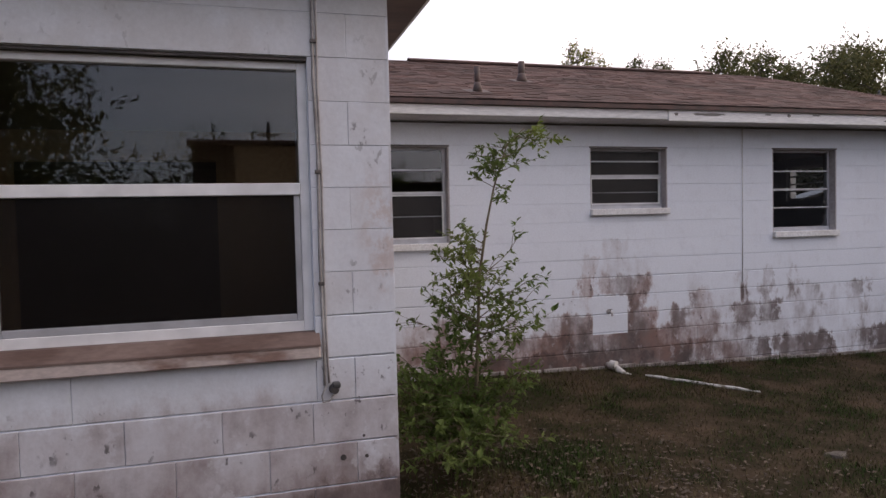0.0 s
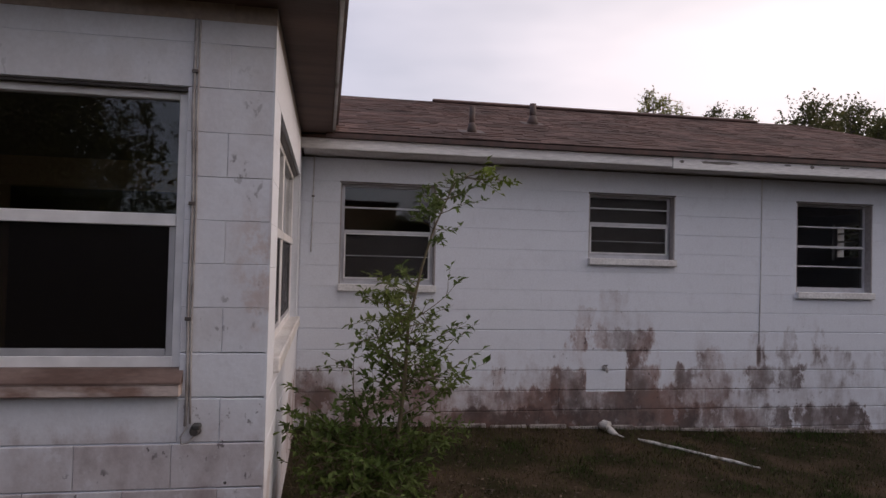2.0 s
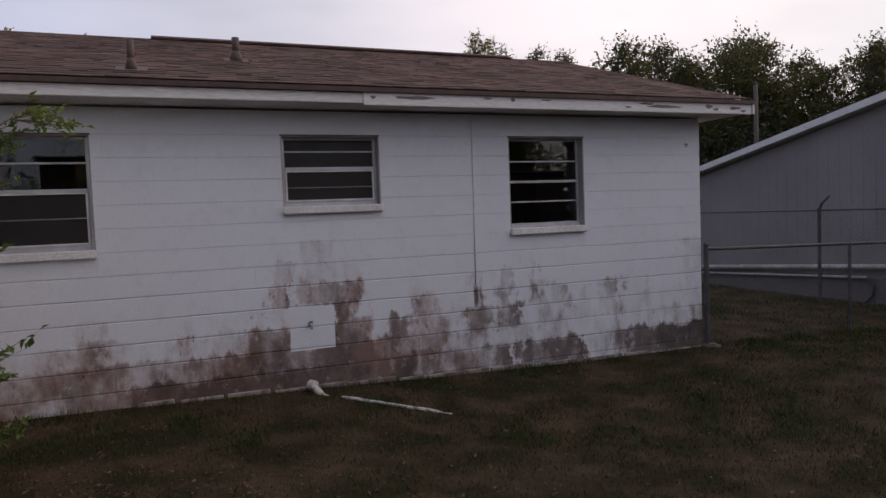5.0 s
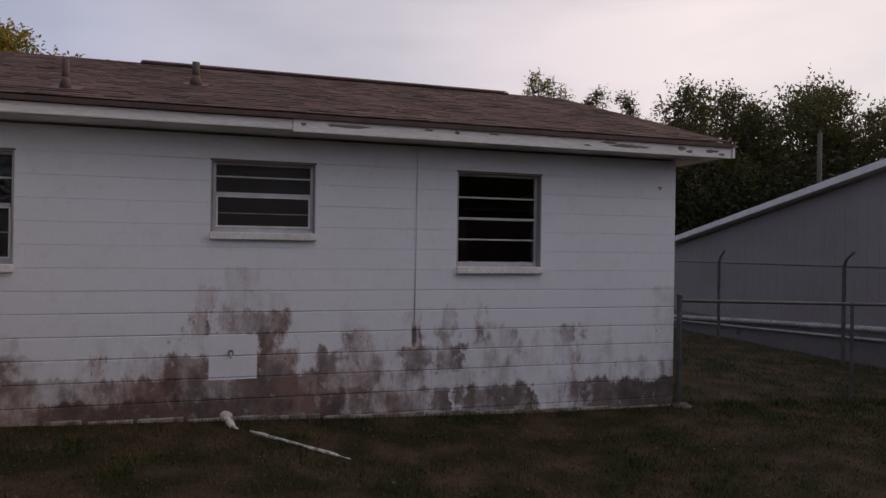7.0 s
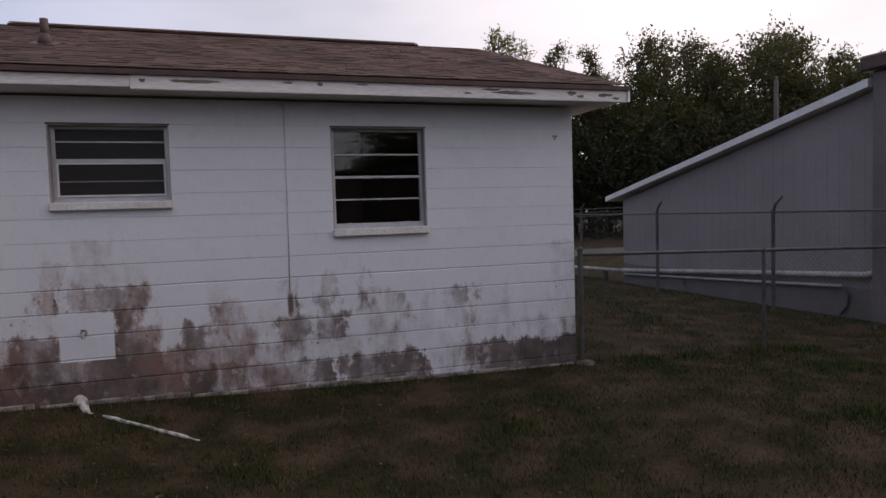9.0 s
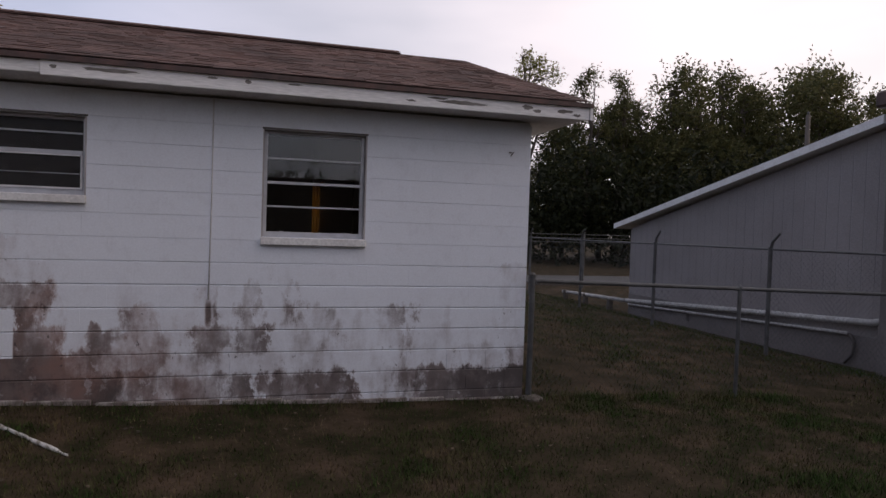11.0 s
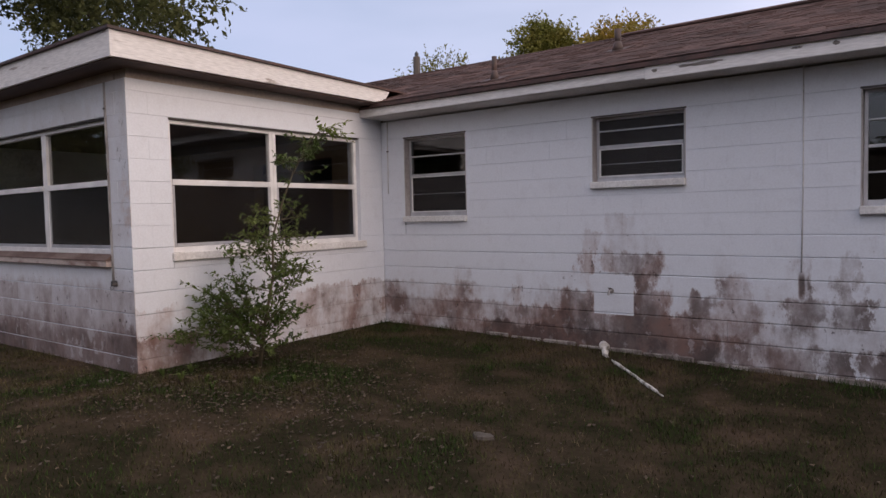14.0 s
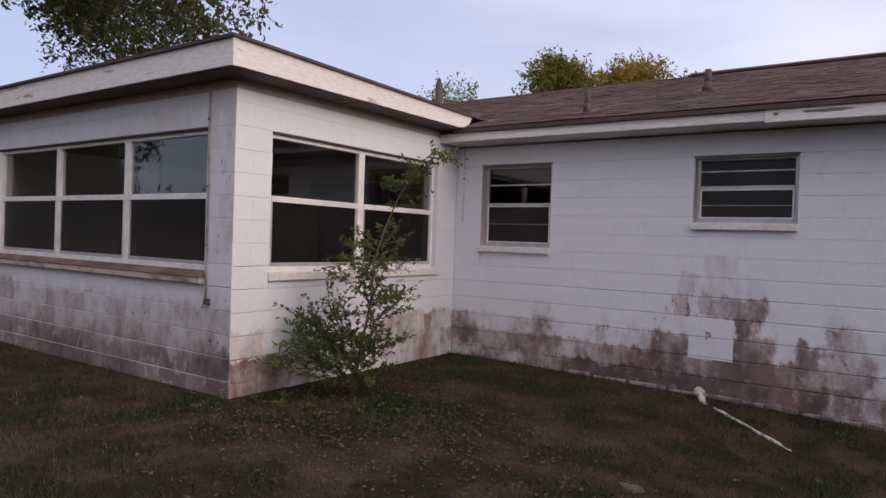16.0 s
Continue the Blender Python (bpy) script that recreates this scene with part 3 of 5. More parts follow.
wall_wing_east = backing_wall("wall_wing_east", "y", WING_X - FACE, WING_Y + FACE, WALL_Y + FACE, -0.3, 2.86, OPEN_E, 0.19, "white-painted block wall of the sunroom, red stains at its foot")
wall_wing_south = backing_wall("wall_wing_south", "x", WING_Y + FACE, WING_WEST, WING_X - FACE, -0.3, 2.86, OPEN_S, 0.19, "white-painted block wall of the sunroom with grey mildew")


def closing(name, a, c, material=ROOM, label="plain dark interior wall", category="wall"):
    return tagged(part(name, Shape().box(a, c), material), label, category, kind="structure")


backing_wall("wall_east", "y", WALL_X1, WALL_Y + 0.205, 13.9, -0.3, 2.78, [(8.20, 8.98, 1.98, T - 0.03)], 0.2, "white-painted block end wall of the house")
backing_wall("wall_north", "x", 13.9, WEST, WALL_X1, -0.3, 2.78, [(6.93, 7.26, 1.4, 2.45)], 0.2, "rear block wall of the house")
closing("wall_west", (WEST, WALL_Y + 0.2, -0.3), (WEST + 0.2, 13.9, 2.78), BLOCK, "far block end wall of the house")
backing_wall("wall_behind_wing", "x", WALL_Y + 0.012, WEST, WING_X - 0.202, -0.3, 2.78, [(-1.9, -0.2, 0.3, 2.4)], 0.186, "tan plaster wall with a wide dark doorway").data.materials[0] = TAN
closing("wall_wing_west", (WING_WEST, WING_Y + 0.205, -0.3), (WING_WEST + 0.19, WALL_Y + 0.01, 2.86), BLOCK, "plain block end wall of the sunroom")
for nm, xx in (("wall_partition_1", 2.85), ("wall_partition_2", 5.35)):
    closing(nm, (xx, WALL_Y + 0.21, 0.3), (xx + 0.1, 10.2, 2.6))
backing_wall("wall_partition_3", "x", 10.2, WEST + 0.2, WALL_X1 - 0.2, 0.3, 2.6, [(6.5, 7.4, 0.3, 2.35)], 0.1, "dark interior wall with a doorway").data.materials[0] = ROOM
# added unseen wall, blocks the orange cloth's glow from oblique views
closing("wall_partition", (5.3, 7.9, 0.3), (6.60, 8.0, 2.638), ROOM, "added dark wall that hides the orange cloth from oblique views")
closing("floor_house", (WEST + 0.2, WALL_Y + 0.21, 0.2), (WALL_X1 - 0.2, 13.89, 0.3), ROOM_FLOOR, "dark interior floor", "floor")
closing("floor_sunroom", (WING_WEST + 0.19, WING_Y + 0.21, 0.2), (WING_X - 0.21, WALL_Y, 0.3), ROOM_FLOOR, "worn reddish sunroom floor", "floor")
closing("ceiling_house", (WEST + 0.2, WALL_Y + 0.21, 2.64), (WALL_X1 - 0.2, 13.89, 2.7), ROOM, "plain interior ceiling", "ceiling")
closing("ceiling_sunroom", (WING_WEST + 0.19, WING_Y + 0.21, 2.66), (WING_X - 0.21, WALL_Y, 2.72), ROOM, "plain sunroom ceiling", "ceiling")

# ground: one sheet, fine near the house
xs = sorted(set([-400, -150, -70, -35] + [round(-20 + 0.5 * i, 2) for i in range(91)] + [35, 70, 150, 400]))
ys = sorted(set([-400, -150, -70, -35] + [round(-16 + 0.5 * i, 2) for i in range(81)] + [35, 70, 150, 400]))
g = Shape()
g.v = [(x, y, ground_z(x, y) + 0.007 * noise.noise(Vector((x * 1.1, y * 1.1, 0))) * (1 if abs(x) < 20 else 0)) for y in ys for x in xs]
g.f = [(j * len(xs) + i, j * len(xs) + i + 1, (j + 1) * len(xs) + i + 1, (j + 1) * len(xs) + i) for j in range(len(ys) - 1) for i in range(len(xs) - 1)]
tagged(part("ground", g, SOIL, smooth=True), "patchy lawn soil with thin dark grass", "ground", kind="structure")

foot = Shape()
fr = random.Random(14)
fx = 2.3
while fx < 8.5:
    fw = fr.uniform(0.25, 0.7)
    zt = ground_z(fx, WALL_Y) + fr.uniform(0.015, 0.04)
    foot.box((fx, WALL_Y - fr.uniform(0.018, 0.03), zt - 0.16), (min(fx + fw, 8.6), WALL_Y + 0.004, zt), 0.008)
    fx += fw + fr.uniform(0.003, 0.05)
tagged(part("trim_footing", foot, FOOTING), "pale chipped concrete footing along the wall", "footing", kind="structure")

# ---- roofs ----
EAVE_Y, EAVE_Z, RIDGE_Y, RIDGE_Z = 6.20, 2.955, 10.35, 4.30
ROOF_X1 = 9.09
SLOPE = (RIDGE_Z - EAVE_Z) / (RIDGE_Y - EAVE_Y)
house_roof = thing("house_roof", (0, 0, 0), "low-pitched roof of worn brown asphalt shingles", "roof", kind="structure")
deck = Shape()
back_y = 2 * RIDGE_Y - EAVE_Y
deck.add([(WEST - 0.4, EAVE_Y + 0.02, EAVE_Z - 0.03), (ROOF_X1, EAVE_Y + 0.02, EAVE_Z - 0.03), (ROOF_X1, RIDGE_Y, RIDGE_Z - 0.03), (WEST - 0.4, RIDGE_Y, RIDGE_Z - 0.03),
          (WEST - 0.4, back_y, EAVE_Z - 0.03), (ROOF_X1, back_y, EAVE_Z - 0.03),
          (WEST - 0.4, EAVE_Y + 0.02, EAVE_Z - 0.06), (ROOF_X1, EAVE_Y + 0.02, EAVE_Z - 0.06), (ROOF_X1, back_y, EAVE_Z - 0.06), (WEST - 0.4, back_y, EAVE_Z - 0.06)],
         [(0, 1, 2, 3), (3, 2, 5, 4), (6, 9, 8, 7), (0, 6, 7, 1), (1, 7, 8, 5, 2), (4, 5, 8, 9), (0, 3, 4, 9, 6)])
hang(house_roof, "roof_deck", deck, SHINGLE)
hang(house_roof, "drip_edge", Shape().box((0.95, EAVE_Y - 0.012, EAVE_Z - 0.055), (ROOF_X1, EAVE_Y + 0.012, EAVE_Z - 0.012)), DRIP, "dark metal drip edge")
vent = Shape()
for sgn in (-1, 1):
    vent.add([(2.55, RIDGE_Y, RIDGE_Z + 0.05), (8.03, RIDGE_Y, RIDGE_Z + 0.05), (8.03, RIDGE_Y + sgn * 0.16, RIDGE_Z - 0.01), (2.55, RIDGE_Y + sgn * 0.16, RIDGE_Z - 0.01)], [(0, 1, 2, 3) if sgn < 0 else (3, 2, 1, 0)])
vent.box((2.55, RIDGE_Y - 0.15, RIDGE_Z - 0.03), (8.03, RIDGE_Y + 0.15, RIDGE_Z - 0.012))
hang(house_roof, "ridge_vent", vent, SHINGLE, "brown ridge vent along the ridge")
rake = Shape()
for k in (0, 1):
    ya, yb = (EAVE_Y, RIDGE_Y) if k == 0 else (back_y, RIDGE_Y)
    rake.add([(ROOF_X1 - 0.025, ya, EAVE_Z - 0.17), (ROOF_X1 + 0.002, ya, EAVE_Z - 0.17), (ROOF_X1 + 0.002, yb, RIDGE_Z - 0.17), (ROOF_X1 - 0.025, yb, RIDGE_Z - 0.17),
              (ROOF_X1 - 0.025, ya, EAVE_Z - 0.035), (ROOF_X1 + 0.002, ya, EAVE_Z - 0.035), (ROOF_X1 + 0.002, yb, RIDGE_Z - 0.035), (ROOF_X1 - 0.025, yb, RIDGE_Z - 0.035)],
             [(0, 3, 2, 1), (4, 5, 6, 7), (0, 1, 5, 4), (1, 2, 6, 5), (2, 3, 7, 6), (3, 0, 4, 7)])
hang(house_roof, "rake_board", rake, FASCIA)

FB, FT = 2.79, 2.925
house_fascia = thing("trim_house_fascia", (0, 0, 0), "white fascia boards with flaking paint under the eave", "fascia", kind="structure")
hang(house_fascia, "fascia_board", Shape().box((0.71, 6.228, FB + 0.012), (4.352, 6.254, FT), 0.004), FASCIA)
hang(house_fascia, "fascia_board", Shape().box((4.354, 6.216, FB - 0.006), (ROOF_X1 - 0.028, 6.248, FT), 0.004), FASCIA)
peel = Shape()
rng = random.Random(5)
for px, pz, w, h in ((4.445, 2.858, 0.028, 0.018), (4.85, 2.862, 0.27, 0.019), (5.62, 2.875, 0.05, 0.012), (5.9, 2.868, 0.03, 0.02), (6.28, 2.875, 0.07, 0.010), (7.3, 2.83, 0.05, 0.012), (7.78, 2.845, 0.26, 0.022),
                     (7.55, 2.87, 0.12, 0.012), (8.42, 2.86, 0.06, 0.03), (8.52, 2.83, 0.05, 0.02), (8.80, 2.85, 0.10, 0.025), (8.93, 2.82, 0.05, 0.018), (6.9, 2.90, 0.04, 0.008), (5.2, 2.905, 0.04, 0.008)):
    n = 22
    ring = [(px + w * math.cos(6.283 * k / n) * rng.uniform(0.65, 1.05), 6.2147, pz + h * math.sin(6.283 * k / n) * rng.uniform(0.45, 1.1)) for k in range(n)]
    peel.add(ring, [tuple(range(n))])
hang(house_fascia, "bare_patch", peel, BARE_WOOD, "grey bare wood where paint flaked off")
tagged(part("trim_house_soffit", Shape().box((0.75, 6.256, 2.80), (ROOF_X1 - 0.03, WALL_Y + 0.15, 2.815)).box((WALL_X1 + 0.002, WALL_Y + 0.152, 2.80), (ROOF_X1 - 0.03, 13.85, 2.815)), SOFFIT), "grey painted soffit under the eave", "soffit", kind="structure")

WFX, WFY = 1.035, 2.93     # outer faces of the wing's fascias
wing_roof = thing("sunroom_roof", (0, 0, 0), "nearly flat dark roof over the sunroom", "roof", kind="structure")
wr = Shape()
wr.add([(WING_WEST - 0.3, WFY - 0.03, 3.175), (WFX + 0.03, WFY - 0.03, 3.175), (WFX + 0.03, 6.95, 3.115), (WING_WEST - 0.3, 6.95, 3.115),
        (WING_WEST - 0.3, WFY - 0.03, 3.20), (WFX + 0.03, WFY - 0.03, 3.20), (WFX + 0.03, 6.95, 3.14), (WING_WEST - 0.3, 6.95, 3.14)],
       [(0, 3, 2, 1), (4, 5, 6, 7), (0, 1, 5, 4), (1, 2, 6, 5), (2, 3, 7, 6), (3, 0, 4, 7)])
hang(wing_roof, "roof_deck", wr, DRIP)
wing_fascia = thing("trim_sunroom_fascia", (0, 0, 0), "white fascia boards round the sunroom roof, paint cracked", "fascia", kind="structure")
hang(wing_fascia, "fascia_board", Shape().box((WING_WEST - 0.28, WFY, 2.955), (WFX - 0.026, WFY + 0.025, 3.176), 0.004), FASCIA)
ef = Shape()
ef.add([(WFX - 0.025, WFY, 2.955), (WFX, WFY, 2.955), (WFX, 6.34, 2.965), (WFX - 0.025, 6.34, 2.965),
        (WFX - 0.025, WFY, 3.176), (WFX, WFY, 3.176), (WFX, 6.46, 3.122), (WFX - 0.025, 6.46, 3.122)],
       [(0, 3, 2, 1), (4, 5, 6, 7), (0, 1, 5, 4), (1, 2, 6, 5), (2, 3, 7, 6), (3, 0, 4, 7)])
hang(wing_fascia, "fascia_board", ef, FASCIA)
hang(wing_fascia, "corner_post", Shape().box((WFX - 0.03, WFY - 0.006, 2.95), (WFX + 0.006, WFY + 0.03, 3.174), 0.003), FASCIA)
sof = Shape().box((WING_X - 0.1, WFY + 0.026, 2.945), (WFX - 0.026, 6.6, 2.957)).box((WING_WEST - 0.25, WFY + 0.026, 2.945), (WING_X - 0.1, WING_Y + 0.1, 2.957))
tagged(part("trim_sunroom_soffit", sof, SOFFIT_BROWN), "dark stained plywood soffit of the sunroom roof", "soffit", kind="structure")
tagged(part("trim_sunroom_frieze", Shape().box((WING_X - 0.19, WING_Y + 0.012, 2.862), (WING_X - 0.001, 6.6, 2.944)).box((WING_WEST, WING_Y + 0.001, 2.862), (WING_X - 0.192, WING_Y + 0.19, 2.944)), FRIEZE), "dirty white painted frieze board, browned for shade and bounce under the soffit", "trim", kind="structure")


# ---- windows ----
def bars(box_list, bevel=0.003):
    s = Shape()
    for a, c in box_list:
        s.box(a, c, bevel)
    return s


def awning_window(name, x0, x1, z0, z1, rails, label, screened=0):
    """An aluminium awning window in the long wall: sill, frame, rails and panes."""
    w = thing(name, ((x0 + x1) / 2, WALL_Y, z0), label, "window", kind="structure")
    y = WALL_Y + 0.09
    hang(w, "window_sill", Shape().box((x0 - 0.006, WALL_Y - 0.052, z0 - 0.072), (x1 + 0.006, WALL_Y + 0.1, z0 - 0.002), 0.007), TRIM, "white painted masonry sill")
    reveal = bars([((x0 - 0.004, WALL_Y + 0.002, z0 - 0.001), (x0 + 0.012, WALL_Y + 0.19, z1)), ((x1 - 0.012, WALL_Y + 0.002, z0 - 0.001), (x1 + 0.004, WALL_Y + 0.19, z1)),
                   ((x0 + 0.013, WALL_Y + 0.004, z1 - 0.012), (x1 - 0.013, WALL_Y + 0.19, z1 + 0.003))], 0)
    hang(w, "reveal", reveal, REVEAL, "grey reveal, darker than the wall paint")
    # dark strip drawn in for the lintel's shadow line
    hang(w, "head_gap", bars([((x0 - 0.008, WALL_Y - 0.003, z1 - 0.007), (x1 + 0.008, WALL_Y + 0.09, z1 + 0.009))], 0.002), DARK_METAL, "dark strip drawn for the shade under the lintel")
    f = 0.045
    hang(w, "window_frame", bars([((x0 + 0.013, y, z0), (x0 + f, y + 0.05, z1 - 0.013)), ((x1 - f, y, z0), (x1 - 0.013, y + 0.05, z1 - 0.013)),
                                  ((x0 + f, y, z1 - 0.013 - f * 0.5), (x1 - f, y + 0.05, z1 - 0.013)), ((x0 + f, y, z0), (x1 - f, y + 0.05, z0 + f * 1.1))]), ALU, "dull aluminium frame")
    edges = [z1 - 0.035] + [r[0] for r in rails] + [z0 + 0.048]
    for i, (rz, rh) in enumerate(rails):
        behind = 0.014 if screened and i == 2 else -0.012
        hang(w, "rail", bars([((x0 + f + 0.001, y + behind, rz - rh / 2), (x1 - f - 0.001, y + 0.03, rz + rh / 2))], 0.002), ALU)
    for i in range(len(edges) - 1):
        top, bot = edges[i] - 0.004, edges[i + 1] + 0.004
        pane = Shape().box((x0 + f, y + 0.012, bot), (x1 - f, y + 0.017, top))
        ob = hang(w, "pane", pane, GLASS)
        ob.visible_shadow = False
        if i >= len(edges) - 1 - screened:
            hang(w, "insect_screen", Shape().box((x0 + f, y + 0.006, bot), (x1 - f, y + 0.0072, top)), SCREEN, "grey insect screen")
    if screened:
        mid = rails[1][0] - rails[1][1] / 2
        lo = z0 + 0.048
        hang(w, "screen_frame", bars([((x0 + f, y - 0.014, lo), (x0 + f + 0.016, y + 0.004, mid - 0.001)), ((x1 - f - 0.016, y - 0.014, lo), (x1 - f, y + 0.004, mid - 0.001)),
                                      ((x0 + f + 0.017, y - 0.014, lo), (x1 - f - 0.017, y + 0.004, lo + 0.014)), ((x0 + f + 0.017, y - 0.014, mid - 0.013), (x1 - f - 0.017, y + 0.004, mid - 0.001))], 0.002), WHITE_FRAME, "pale screen frame")
    for sx in (x0 + 0.16, x1 - 0.2):
        hang(w, "latch", bars([((sx, y - 0.010, z0 + 0.047), (sx + 0.04, y + 0.004, z0 + 0.056))], 0.002), ALU)
    return w


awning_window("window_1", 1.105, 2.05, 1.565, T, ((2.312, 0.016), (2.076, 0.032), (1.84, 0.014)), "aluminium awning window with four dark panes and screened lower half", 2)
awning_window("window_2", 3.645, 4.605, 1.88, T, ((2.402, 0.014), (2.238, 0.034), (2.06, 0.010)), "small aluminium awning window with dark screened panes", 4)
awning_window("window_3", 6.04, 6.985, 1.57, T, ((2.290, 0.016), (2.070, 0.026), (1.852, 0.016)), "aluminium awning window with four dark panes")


side_w = thing("window_9", (WALL_X1 - 0.1, 8.59, 1.98), "small pale-framed window in the end wall", "window", kind="structure")
xa, xb = WALL_X1 - 0.16, WALL_X1 - 0.11
hang(side_w, "window_frame", bars([((xa, 8.20, 1.98), (xb, 8.25, T - 0.03)), ((xa, 8.93, 1.98), (xb, 8.98, T - 0.03)), ((xa, 8.251, T - 0.075), (xb, 8.929, T - 0.03)), ((xa, 8.251, 1.98), (xb, 8.929, 2.025))]), WHITE_FRAME, "white window frame")
for rz in (2.14, 2.25, 2.37):
    hang(side_w, "rail", bars([((xa + 0.005, 8.251, rz - 0.010), (xb - 0.005, 8.929, rz + 0.010))], 0.002), WHITE_FRAME)


def hung_window(name, along, face, u0, u1, z0, z1, label):
    """A white single-hung window: frame, meeting rail, lower sash, two panes. along: 'x' faces -y, 'y' faces +x."""
    def pt(u, d, z):
        return (u, face + d, z) if along == "x" else (face - d, u, z)

    def b(a0, d0, q0, a1, d1, q1):
        p, q = pt(a0, d0, q0), pt(a1, d1, q1)
        return tuple(min(i, j) for i, j in zip(p, q)), tuple(max(i, j) for i, j in zip(p, q))
    w = thing(name, pt((u0 + u1) / 2, 0.05, z0), label, "window", kind="structure")
    mid, f = 1.945, 0.045
    hang(w, "window_frame", bars([b(u0, 0.055, z0, u0 + f, 0.115, z1), b(u1 - f, 0.055, z0, u1, 0.115, z1), b(u0 + f, 0.055, z1 - f * 0.8, u1 - f, 0.115, z1), b(u0 + f, 0.055, z0, u1 - f, 0.115, z0 + 0.05)]), WHITE_FRAME)
    hang(w, "meeting_rail", bars([b(u0 + f, 0.045, mid - 0.028, u1 - f, 0.10, mid + 0.028)]), WHITE_FRAME)
    sash = bars([b(u0 + f + 0.001, 0.062, z0 + 0.051, u0 + f + 0.03, 0.09, mid - 0.029), b(u1 - f - 0.03, 0.062, z0 + 0.051, u1 - f - 0.001, 0.09, mid - 0.029), b(u0 + f + 0.031, 0.062, z0 + 0.051, u1 - f - 0.031, 0.09, z0 + 0.085)])
    hang(w, "lower_sash", sash, ALU, "grey aluminium lower sash")
    for lo, hi, d, gm in ((mid + 0.02, z1 - 0.02, 0.085, GLASS), (z0 + 0.07, mid - 0.02, 0.074, GLASS)):
        ob = hang(w, "pane", bars([b(u0 + f * 0.6, d, lo, u1 - f * 0.6, d + 0.004, hi)], 0), gm)
        ob.visible_shadow = False
    hang(w, "insect_screen", bars([b(u0 + f + 0.02, 0.064, z0 + 0.075, u1 - f - 0.02, 0.0655, mid - 0.02)], 0), SCREEN_DARK, "dark insect screen")
    return w


n_win = 4
for u0, u1 in ((-3.86, -2.442), (-2.440, -1.037), (-1.035, 0.345)):
    hung_window("window_%d" % n_win, "x", WING_Y, u0, u1, 1.272, T - 0.014, "large white-framed sash window with dark glass in the sunroom")
    n_win += 1
for u0, u1 in ((3.62, 4.885), (4.887, 6.20)):
    hung_window("window_%d" % n_win, "y", WING_X, u0, u1, 1.272, T - 0.014, "large white-framed sash window with dark glass in the sunroom")
    n_win += 1
south_sill = thing("trim_sill_south", (-1.77, WING_Y, 1.14), "sloping masonry sill, brown on top with flaked pale front", "sill", kind="structure")
hang(south_sill, "sill_face", Shape().box((-3.90, WING_Y - 0.056, 1.158), (0.362, WING_Y + 0.02, 1.216), 0.006), SILL_PALE)
slope = Shape()
slope.add([(-3.90, WING_Y - 0.060, 1.214), (0.364, WING_Y - 0.060, 1.214), (0.364, WING_Y + 0.10, 1.214), (-3.90, WING_Y + 0.10, 1.214),
           (-3.90, WING_Y - 0.060, 1.224), (0.364, WING_Y - 0.060, 1.224), (0.364, WING_Y + 0.10, 1.2745), (-3.90, WING_Y + 0.10, 1.2745),
           (0.364, WING_Y + 0.008, 1.2745), (-3.90, WING_Y + 0.008, 1.2745)],
          [(0, 3, 2, 1), (4, 5, 8, 9), (9, 8, 6, 7), (0, 1, 5, 4), (1, 2, 6, 8, 5), (2, 3, 7, 6), (3, 0, 4, 9, 7)])
hang(south_sill, "sill_top", slope, SILL_RED, "brown weathered sloping top")
tagged(part("trim_sill_east", Shape().box((WING_X - 0.1, 3.60, 1.192), (WING_X + 0.034, 6.27, 1.2745), 0.008), TRIM), "white painted masonry sill", "sill", kind="structure")
# solid dark strips that draw the shade under the sunroom lintels
tagged(part("trim_head_south", Shape().box((-3.86, WING_Y + 0.02, T - 0.013), (0.345, WING_Y + 0.15, T - 0.001)), DARK_METAL), "dark strip drawn for the shade under the lintel", "trim", kind="structure")
tagged(part("trim_head_east", Shape().box((WING_X - 0.15, 3.62, T - 0.013), (WING_X - 0.02, 6.20, T - 0.001)), DARK_METAL), "dark strip drawn for the shade under the lintel", "trim", kind="structure")


# ---- things on the house ----
CABLE_PALE = surface("pale_painted_conduit", (0.66, 0.65, 0.65), (0.52, 0.50, 0.49), rough=0.7, scale=4, fine=40)

def conduit(name, pts, r, material, label, clips=()):
    """A thin cable or pipe fixed to a wall, with its clips."""
    c = thing(name, pts[-1], label, name.replace("_", " "))
    hang(c, "line", Shape().tube(pts, r, 8), material, smooth=True)
    for p in clips:
        hang(c, "clip", Shape().box((p[0] - 0.014, p[1] - 0.012, p[2] - 0.008), (p[0] + 0.014, p[1] + 0.006, p[2] + 0.008), 0.002), DARK_METAL)
    return c


yw = WING_Y - 0.008
cab = conduit("wall_cable", [(0.374, yw, 2.86), (0.371, yw, 2.45), (0.382, yw, 2.1), (0.377, yw, 1.6), (0.384, yw, 1.18), (0.381, yw, 1.02)], 0.007, CABLE,
              "two thin painted cables running down the block pier", [(0.376, yw, 2.62), (0.38, yw, 2.02), (0.38, yw, 1.5)])
hang(cab, "line", Shape().tube([(0.392, yw, 2.86), (0.389, yw, 2.4), (0.396, yw, 2.0), (0.393, yw, 1.5), (0.398, yw, 1.15), (0.402, yw, 1.03)], 0.005, 8), CABLE, smooth=True)
fit_ = thing("cable_clamp", (0.42, yw, 0.99), "dark clamp with looped wire ends on the wall", "clamp")
hang(fit_, "body", Shape().tube([(0.425, WING_Y - 0.001, 1.0), (0.425, WING_Y - 0.045, 1.0)], [0.026, 0.018], 10), DARK_METAL)
hang(fit_, "knob", Shape().box((0.415, WING_Y - 0.05, 1.01), (0.452, WING_Y - 0.002, 1.035), 0.006), GALV)
